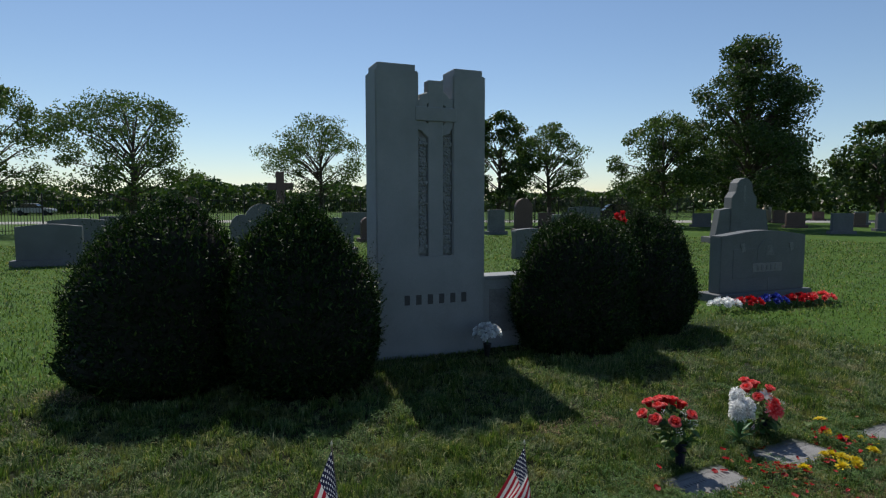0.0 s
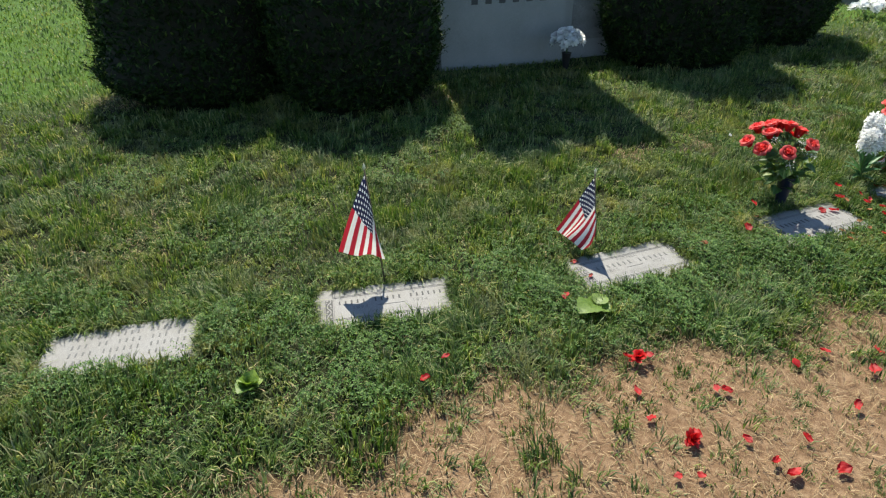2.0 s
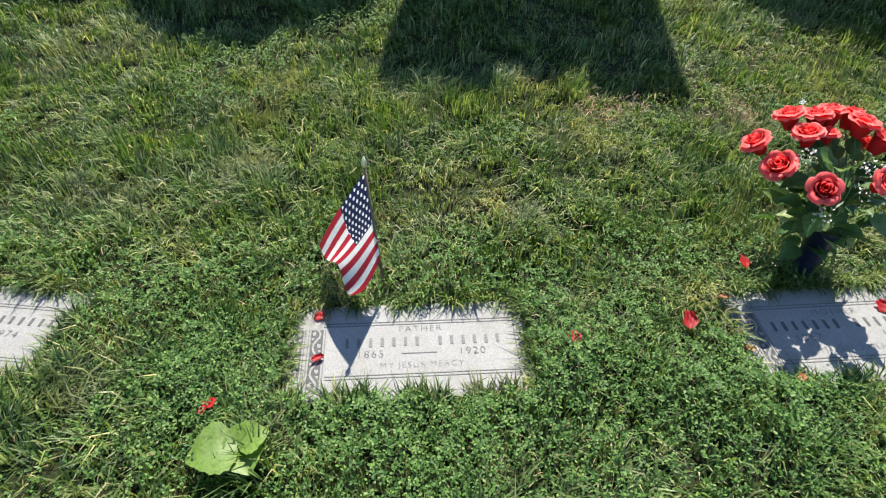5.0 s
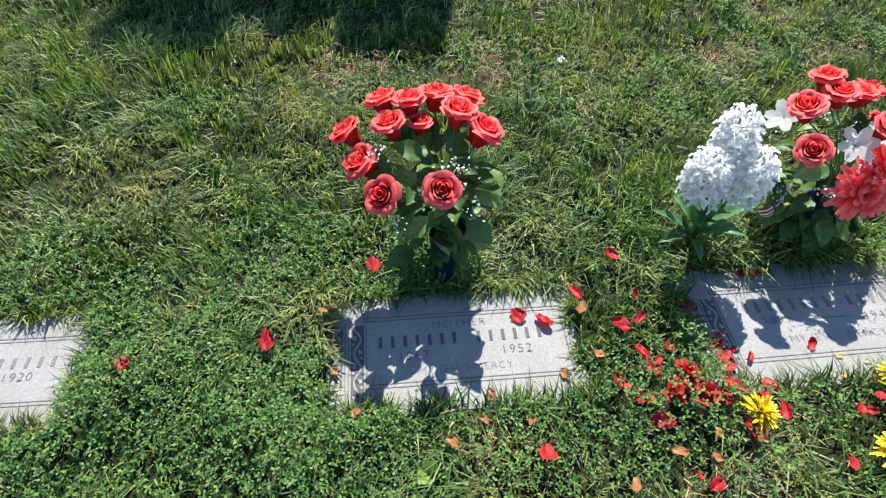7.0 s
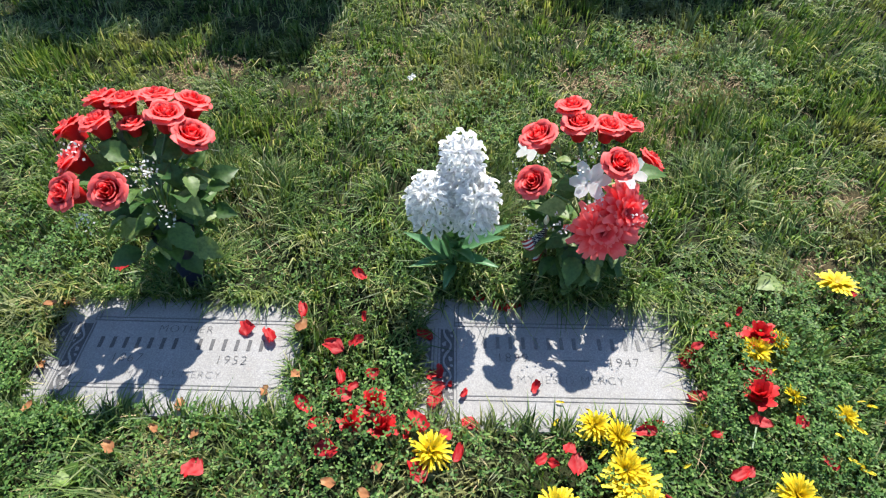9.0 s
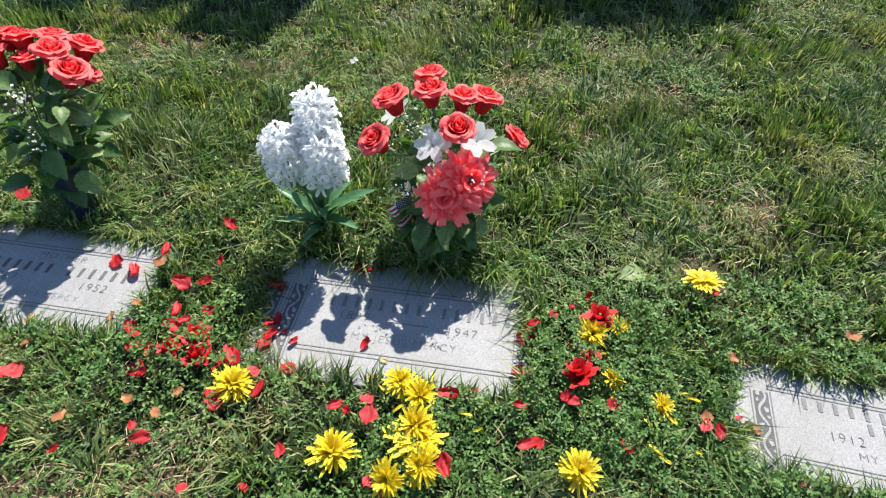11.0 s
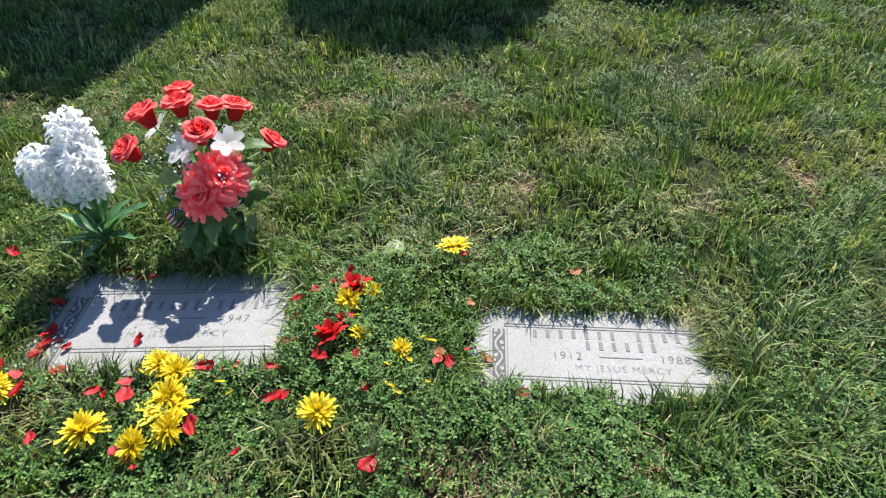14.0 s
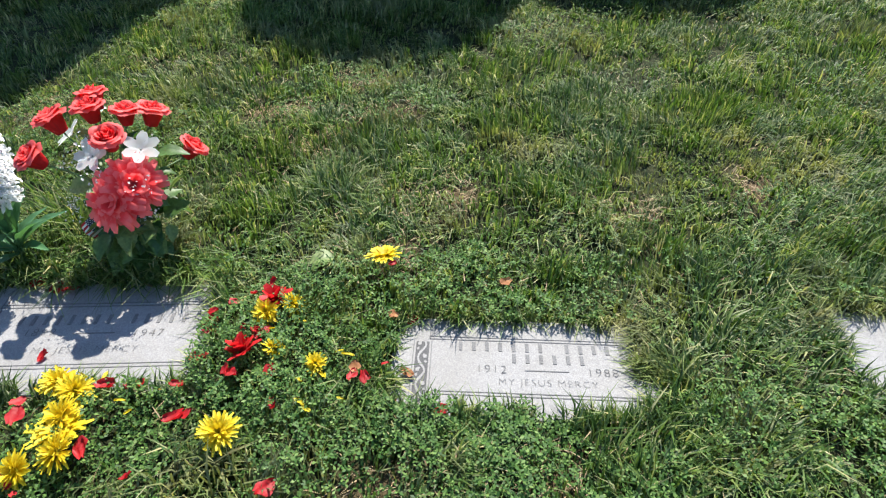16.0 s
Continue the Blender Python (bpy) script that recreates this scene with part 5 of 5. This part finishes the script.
# ---------------------------------------------------------------- trees
def tree(x, y, h, r, low, seed, label, n=7000, leaf=0.20, material=None, clumps=70, conic=0.0, trunk=0.16):
    """A tapered trunk, forking limbs, and a crown of leaf clumps round the limb ends."""
    rng = np.random.default_rng(seed)
    rr = random.Random(seed)
    t = thing("tree", pose(x, y, 0), label, "tree", "trees round the cemetery")
    bm = bmesh.new()
    fork = low * 0.75
    tube(bm, (0, 0, -0.1), (0.05, 0, fork), trunk * 1.25, trunk, 10)
    lead = Vector((rr.uniform(-0.2, 0.2), rr.uniform(-0.2, 0.2), h * 0.80))
    tube(bm, (0.05, 0, fork), lead, trunk, trunk * 0.2, 8)
    tips = []
    for k in range(clumps):
        z = rr.uniform(0.0, 1.0) ** 0.9
        zz = low + (h - low) * (0.06 + 0.90 * z)
        env = (math.sin(math.pi * (0.16 + 0.80 * z)) ** 0.7) * (1 - conic * z)
        a, q = rr.uniform(0, 6.283), math.sqrt(rr.uniform(0.12, 1.0))
        tips.append(Vector((r * env * q * math.cos(a), r * env * q * math.sin(a), zz)))
    for k, p in enumerate(tips):
        if k % 2 == 0:
            s = max(0.0, min(1.0, (p.z * 0.72 - fork) / max(0.1, lead.z - fork)))
            o = Vector((0.05, 0, fork)).lerp(lead, s * 0.9)
            m = o.lerp(p, 0.5) + Vector((0, 0, 0.06 * (p - o).length))
            tube(bm, o, m, trunk * 0.42 * (1 - 0.6 * s), trunk * 0.22, 6)
            tube(bm, m, p, trunk * 0.22, trunk * 0.06, 5)
            for _ in range(3):
                tube(bm, m.lerp(p, rr.uniform(0.2, 0.8)), p + Vector((rr.gauss(0, 0.4), rr.gauss(0, 0.4), rr.gauss(0.15, 0.3))), trunk * 0.09, trunk * 0.03, 4)
    part("trunk", bm, M_BARK, t, smooth=True)
    pick = rng.integers(0, len(tips), n)
    sz = rng.uniform(0.5, 1.2, len(tips)) * r * 0.22
    tp = np.array([tuple(p) for p in tips])
    off = unit(rng.normal(size=(n, 3))) * (rng.random(n) ** 0.45)[:, None] * sz[pick][:, None] * np.array([1.15, 1.15, 0.75])
    part("crown", leaf_cloud("crown", tp[pick] + off, leaf * 1.25, leaf * 0.75, material or M_TREE, rng, np.array([0, 0, 0.2])), M_TREE, t)
    return t


tree(-11.2, 36.4, 7.8, 3.9, 2.0, 51, "open-crowned broadleaf tree by the iron fence", 13000, 0.125)
tree(-4.45, 32.8, 7.3, 3.9, 1.8, 52, "wide open-crowned broadleaf tree by the fence", 14000, 0.12, clumps=80)
tree(6.9, 38.5, 7.5, 4.1, 2.2, 53, "airy round-crowned tree behind the fence", 11000, 0.12)
tree(19.6, 36.0, 8.3, 2.9, 1.6, 54, "dense dark green tree beside the monument", 13000, 0.18, M_TREE_DARK)
tree(22.4, 33.5, 7.4, 2.9, 1.8, 55, "open-crowned tree with thin outer limbs", 9500, 0.13)
tree(32.6, 25.2, 12.6, 4.9, 2.6, 56, "tall dark oak towering over the stones", 30000, 0.16, M_TREE_DARK, 95, 0.35, 0.32)
tree(29.5, 29.5, 7.8, 3.7, 1.2, 57, "spreading lighter green tree beside the oak", 19000, 0.15, clumps=90)
tree(38.5, 30.0, 8.0, 4.4, 1.2, 58, "dark broadleaf tree behind the oak", 14000, 0.21, M_TREE_DARK)
tree(-24.0, 40.0, 8.2, 4.2, 1.6, 59, "broadleaf tree at the end of the fence", 5000, 0.24)
tree(54.0, 40.0, 9.5, 5.4, 1.4, 60, "dark tree at the wood's edge", 9000, 0.32, M_TREE_DARK)
tree(57.0, 30.0, 9.0, 5.0, 1.4, 61, "dark tree beyond the lane", 9000, 0.32, M_TREE_DARK)
tree(70.0, 33.0, 10.5, 6.0, 1.6, 62, "dark tree beyond the lane", 8000, 0.36, M_TREE_DARK)
tree(62.0, 22.0, 9.0, 5.0, 1.6, 63, "dark tree past the far stones", 8000, 0.34, M_TREE_DARK)


def far_woods():
    """Uneven low woods all along the horizon: leaf clumps with a broken top line."""
    rng = np.random.default_rng(77)
    n = 95000
    ang = rng.uniform(-1.25, 1.9, n)
    rad = rng.uniform(95, 130, n)
    top = 3.3 + 1.3 * np.clip((0.2 - ang) * 4, 0, 1) + 1.1 * np.sin(9 * ang) + 0.9 * np.sin(23 * ang + 1) + 0.6 * np.sin(61 * ang) + 3.0 * np.clip((ang - 0.55) * 3, 0, 1) + 2.0 * np.clip((-0.35 - ang) * 3, 0, 1)
    z = np.abs(top) * rng.random(n) ** 0.7
    pts = np.stack([rad * np.sin(ang), rad * np.cos(ang), z], 1)
    me = leaf_cloud("far_woods", pts, 0.95, 0.62, M_TREE_DARK, rng)
    tagged(new("far_woods", me), "low dark woods along the horizon", "woods", kind="stuff")


far_woods()


# ---------------------------------------------------------------- parked cars far off
def car(x, y, turn, paint, label):
    t = thing("car", pose(x, y, 0, 0, 0, turn), label, "car", "cars parked on the lane")
    body = extrude_outline([(-2.2, 0.35), (2.2, 0.35), (2.25, 0.62), (2.1, 0.85), (1.1, 0.95), (-2.1, 0.98), (-2.25, 0.7)], -0.88, 0.88, 0.06)
    part("body", body, paint, t, smooth=False)
    part("cabin", extrude_outline([(-1.7, 0.95), (0.95, 0.93), (0.25, 1.45), (-1.2, 1.48)], -0.74, 0.74, 0.08), M_GLASS, t, "dark glazed cabin")
    part("roof", extrude_outline([(-1.2, 1.46), (0.25, 1.44), (0.15, 1.50), (-1.1, 1.53)], -0.70, 0.70, 0.02), paint, t)
    for wx in (-1.35, 1.4):
        for s in (-1, 1):
            wl = bmesh.new()
            bmesh.ops.create_cone(wl, cap_ends=True, segments=20, radius1=0.33, radius2=0.33, depth=0.22, matrix=Matrix.Translation((wx, s * 0.80, 0.33)) @ pose(0, 0, 0, 90))
            part("wheel", wl, M_TYRE, t)


car(33.5, 38.2, -30, M_CAR, "dark car parked on the lane behind the stones")
car(8.2, 53.0, -11, M_CAR, "dark car parked beyond the fence")
car(-17.5, 88.0, -11, M_CARWHITE, "silver car beyond the iron fence")


# ---------------------------------------------------------------- lawn: blades, clover, straw
def stone_mask(x, y, grow):
    out = np.zeros(len(x), bool)
    for mx, my, turn, w, h in MARKS:
        a = radians(turn)
        u, v = (x - mx) * math.cos(a) + (y - my) * math.sin(a), -(x - mx) * math.sin(a) + (y - my) * math.cos(a)
        edge = 0.012 * np.sin(41 * u + 3 * mx) + 0.010 * np.sin(67 * v + mx) + 0.008 * np.sin(97 * u)
        out |= (np.abs(u) < w / 2 + grow + edge) & (np.abs(v) < h / 2 + grow + edge)
    a = radians(-3)
    u, v = (x + 0.967) * math.cos(a) + (y - 3.85) * math.sin(a), -(x + 0.967) * math.sin(a) + (y - 3.85) * math.cos(a)
    out |= (u > -1.25) & (u < 2.54) & (v > 0.0) & (v < 0.42)
    return out


def patchy(x, y, s, seed):
    """Smooth noise from a few waves, about -1 to 1."""
    r = np.random.default_rng(seed)
    v = np.zeros(len(x))
    for _ in range(7):
        a, f, p = r.uniform(0, 6.28), s * r.uniform(0.5, 2.2), r.uniform(0, 6.28)
        v += np.sin(f * (x * math.cos(a) + y * math.sin(a)) + p)
    return v / 3.2


def blades(rng, x, y, length, width, lean, th=None):
    """Bent pointed blades of five corners."""
    n = len(x)
    if th is None:
        # neighbours lean alike, in drifts
        th = rng.normal(0, 1.25, n) + patchy(x, y, 5.0, 5) * 3.0 + patchy(x, y, 17.0, 6) * 1.5 - 1.0
    L = length * rng.uniform(0.55, 1.25, n)
    ln = lean * rng.uniform(0.35, 1.35, n)
    dx, dy = np.cos(th), np.sin(th)
    sp = th + 1.5708 + rng.normal(0, 0.5, n)
    sx, sy = np.cos(sp), np.sin(sp)
    w = width * rng.uniform(0.6, 1.3, n) / 2
    z0 = np.full(n, -0.012)
    co = np.zeros((n, 5, 3))
    for k, (hh, out, ww) in enumerate(((0, 0, 1), (0, 0, -1), (0.62, 0.28, 0.85), (0.62, 0.28, -0.85), (1.0, 1.0, 0))):
        rise = L * hh * np.sqrt(np.maximum(0.05, 1 - (ln * (0.45 + 0.45 * hh)) ** 2).clip(0, 1))
        co[:, k, 0] = x + dx * L * ln * out + sx * w * ww
        co[:, k, 1] = y + dy * L * ln * out + sy * w * ww
        co[:, k, 2] = z0 + rise * (1 - 0.25 * ln * (hh == 1.0))
    return co


BLADE = [(0, 1, 3, 2), (2, 3, 4)]


def build_lawn():
    rng = np.random.default_rng(5)
    # close lawn round the row of markers: tufts of blades that share a lean
    n = 80000
    tx, ty = rng.uniform(-5.6, 4.9, n), rng.uniform(-2.0, 3.5, n)
    near = (tx > -4.0) & (tx < 3.7) & (ty > -0.8) & (ty < 1.6)
    rim = np.minimum(np.minimum(tx + 5.6, 4.9 - tx), ty + 2.0) / 0.8
    keep = rng.random(n) < np.where(near, 1.0, 0.50) * np.clip(rim, 0, 1)
    keep &= rng.random(n) > dirt_mask(tx, ty) * np.where(patchy(tx, ty, 21, 8) > 0.02, 0.38, 0.88)
    keep &= rng.random(n) < 0.98 + 0.22 * patchy(tx, ty, 9, 3)
    tx, ty = tx[keep], ty[keep]
    m = len(tx)
    bare = dirt_mask(tx, ty)
    tall = 0.066 + 0.020 * patchy(tx, ty, 4, 1) + 0.028 * patchy(tx, ty, 14, 2) + rng.normal(0, 0.012, m)
    # unmown round the bouquets
    for bx, by in ((0.92, 0.47), (-0.03, 0.40), (0.62, 0.45)):
        tall *= 1 + 0.75 * np.exp(-(np.hypot(tx - bx, ty - by) / 0.13) ** 2)
    tall = np.clip(tall, 0.026, 0.15) * (1 - 0.40 * bare)
    drift = patchy(tx, ty, 4.0, 5) * 2.6 + patchy(tx, ty, 13.0, 6) * 1.6 - 1.2 + rng.normal(0, 0.75, m)
    lean = np.clip(0.74 + 0.30 * patchy(tx, ty, 8, 9) + rng.normal(0, 0.16, m), 0.25, 1.0)
    count = rng.integers(5, 13, m)
    q = np.repeat(np.arange(m), count)
    ox, oy = rng.normal(0, 0.0135, len(q)), rng.normal(0, 0.0135, len(q))
    x, y = tx[q] + ox, ty[q] + oy
    th = np.arctan2(np.sin(drift[q]) * 0.022 + oy, np.cos(drift[q]) * 0.022 + ox) + rng.normal(0, 0.35, len(q))
    keep = ~stone_mask(x, y, -0.004)
    # under the bushes hardly anything grows
    for bx, by, br in ((-3.12, 4.02, 0.7), (-1.88, 3.34, 0.55), (1.48, 3.46, 0.6), (2.92, 3.98, 0.65)):
        keep &= np.hypot(x - bx, y - by) > br
    x, y, th, q = x[keep], y[keep], th[keep], q[keep]
    far = np.clip((y - 0.9) / 2.0, 0, 1)
    me = array_mesh("lawn", blades(rng, x, y, tall[q], 0.0046 + 0.0020 * far, lean[q], th), BLADE, M_GRASS)
    tagged(new("lawn_grass", me), "uneven green lawn grass with dry blades", "grass", kind="stuff")
    # longer blades that hang over the rims of the flat stones
    fx, fy, fth = [], [], []
    for k, (mx, my, turn, w, h) in enumerate(MARKS):
        for side, (m, wide) in enumerate(((2400 if k == 4 else 1500, w), (1700, w), (700, h), (900 if k != 5 else 2600, h))):
            s = rng.uniform(-0.53, 0.53, m) * wide
            clump = patchy(s + mx * 3, s * 0 + side, 45, 30 + k)
            ok = rng.random(m) < 0.45 + 0.6 * clump
            s = s[ok]
            deep = 0.05 if (k == 5 and side == 3) else 0.012
            o = rng.uniform(-deep, 0.028, len(s))
            if side < 2:
                sg = 1 if side == 0 else -1
                u, v, th = s, sg * (h / 2 + o), -sg * 1.5708
            else:
                sg = -1 if side == 2 else 1
                u, v, th = sg * (w / 2 + o), s, 1.5708 - sg * 1.5708 + (3.1416 if sg > 0 else 0)
                th = 3.1416 if sg > 0 else 0.0
            a = radians(turn)
            fx.append(mx + u * math.cos(a) - v * math.sin(a))
            fy.append(my + u * math.sin(a) + v * math.cos(a))
            fth.append(np.full(len(s), th + a) + rng.normal(0, 0.75, len(s)))
    x, y, th = np.concatenate(fx), np.concatenate(fy), np.concatenate(fth)
    length = rng.uniform(0.035, 0.085, len(x)) * (1 - 0.3 * dirt_mask(x, y)) * np.where((np.abs(x - 0.98) < 0.26) & (y > 0.3), 1.75, 1.0)
    me = array_mesh("rim_grass", blades(rng, x, y, length, 0.0042, 0.85, th), BLADE, M_GRASS)
    tagged(new("rim_grass", me), "longer grass blades hanging over the flat stones", "grass", kind="stuff")
    # lawn further back, coarser
    n = 190000
    r = 2.5 + 24 * rng.random(n) ** 1.7
    a = rng.uniform(-1.2, 1.45, n)
    x, y = -1.6 + r * np.sin(a) * 1.15, 0.8 + r * np.cos(a)
    keep = ~((x > -5.0) & (x < 4.3) & (y < 3.4)) & ~stone_mask(x, y, 0.0)
    for bx, by, br in ((-3.12, 4.02, 0.7), (-1.88, 3.34, 0.55), (1.48, 3.46, 0.6), (2.92, 3.98, 0.65)):
        keep &= np.hypot(x - bx, y - by) > br
    x, y = x[keep], y[keep]
    r = r[keep]
    length = (0.048 + 0.014 * patchy(x, y, 3, 1)) * (1 + 0.02 * r)
    me = array_mesh("lawn_back", blades(rng, x, y, np.maximum(0.025, length), 0.0045 + 0.0011 * r, 0.7), BLADE, M_GRASS)
    tagged(new("back_lawn_grass", me), "sunlit green lawn between the stones", "grass", kind="stuff")
    # clover and small weeds, thickest round the flat markers
    n = 480000
    x, y = rng.uniform(-4.6, 4.2, n), rng.uniform(-0.75, 2.6, n)
    band = np.exp(-((y - 0.02) / 0.34) ** 2)
    p = 0.95 * band * (0.75 + 0.5 * patchy(x, y, 7, 12)) + 0.22 * (patchy(x, y, 3.5, 14) > 0.45)
    p *= np.where(x > 2.2, 0.45, 1.0) * np.where((x < -2.9) & (y < 0.1), 0.3, 1.0)
    keep = (rng.random(n) < p) & ~stone_mask(x, y, -0.006) & (rng.random(n) > dirt_mask(x, y) * 0.96)
    x, y = x[keep], y[keep]
    m = len(x)
    z = np.maximum(0.004, 0.052 + 0.032 * patchy(x, y, 13, 6) + 0.014 * patchy(x, y, 37, 7) - 0.040 * rng.random(m) ** 1.5)
    c = np.stack([x, y, z], 1)
    # three leaflets about each point
    pts, dirs = [], []
    th = rng.uniform(0, 6.28, m)
    tilt = rng.normal(0, 0.55, m)
    for k in range(3):
        a = th + 2.094 * k
        d = np.stack([np.cos(a), np.sin(a), 0.25 + tilt * np.cos(a)], 1)
        d = unit(d)
        s = np.stack([-np.sin(a), np.cos(a), tilt * np.sin(a)], 1)
        ln = (0.0096 * rng.uniform(0.6, 1.35, m))[:, None]
        pts.append(np.stack([c, c + d * ln * 0.6 + s * ln * 0.27, c + d * ln, c + d * ln * 0.6 - s * ln * 0.27], 1))
    me = array_mesh("clover", np.concatenate(pts), [(0, 1, 2, 3)], M_CLOVER, False)
    tagged(new("clover", me), "dense low clover creeping round the flat markers", "clover", kind="stuff")
    # dry straw on the worn soil and between the blades
    n = 210000
    x, y = rng.uniform(-4.6, 3.6, n), rng.uniform(-1.7, 4.1, n)
    bare = dirt_mask(x, y)
    spot = patchy(x, y, 3.2, 21) > 0.62
    mulch = (np.hypot(x + 3.86, y - 3.92) < 0.30) | (np.hypot(x + 1.26, y - 2.93) < 0.20)
    keep = (rng.random(n) < np.where(bare > 0.2, 0.9, np.where(mulch, 0.9, np.where(spot & (y < 1.9), 0.30, 0.05)))) & ~stone_mask(x, y, 0.0)
    x, y = x[keep], y[keep]
    co = blades(rng, x, y, np.full(len(x), 0.042), 0.0024, 1.0)
    lift = np.where(dirt_mask(x, y) > 0.4, 0.0, rng.uniform(0.0, 0.03, len(x)))[:, None]
    co[:, :, 2] = co[:, :, 2] * 0.30 + 0.001 + lift
    me = array_mesh("straw", co, BLADE, M_STRAW)
    tagged(new("dry_straw", me), "dry straw scattered over the worn soil", "straw", kind="stuff")


build_lawn()
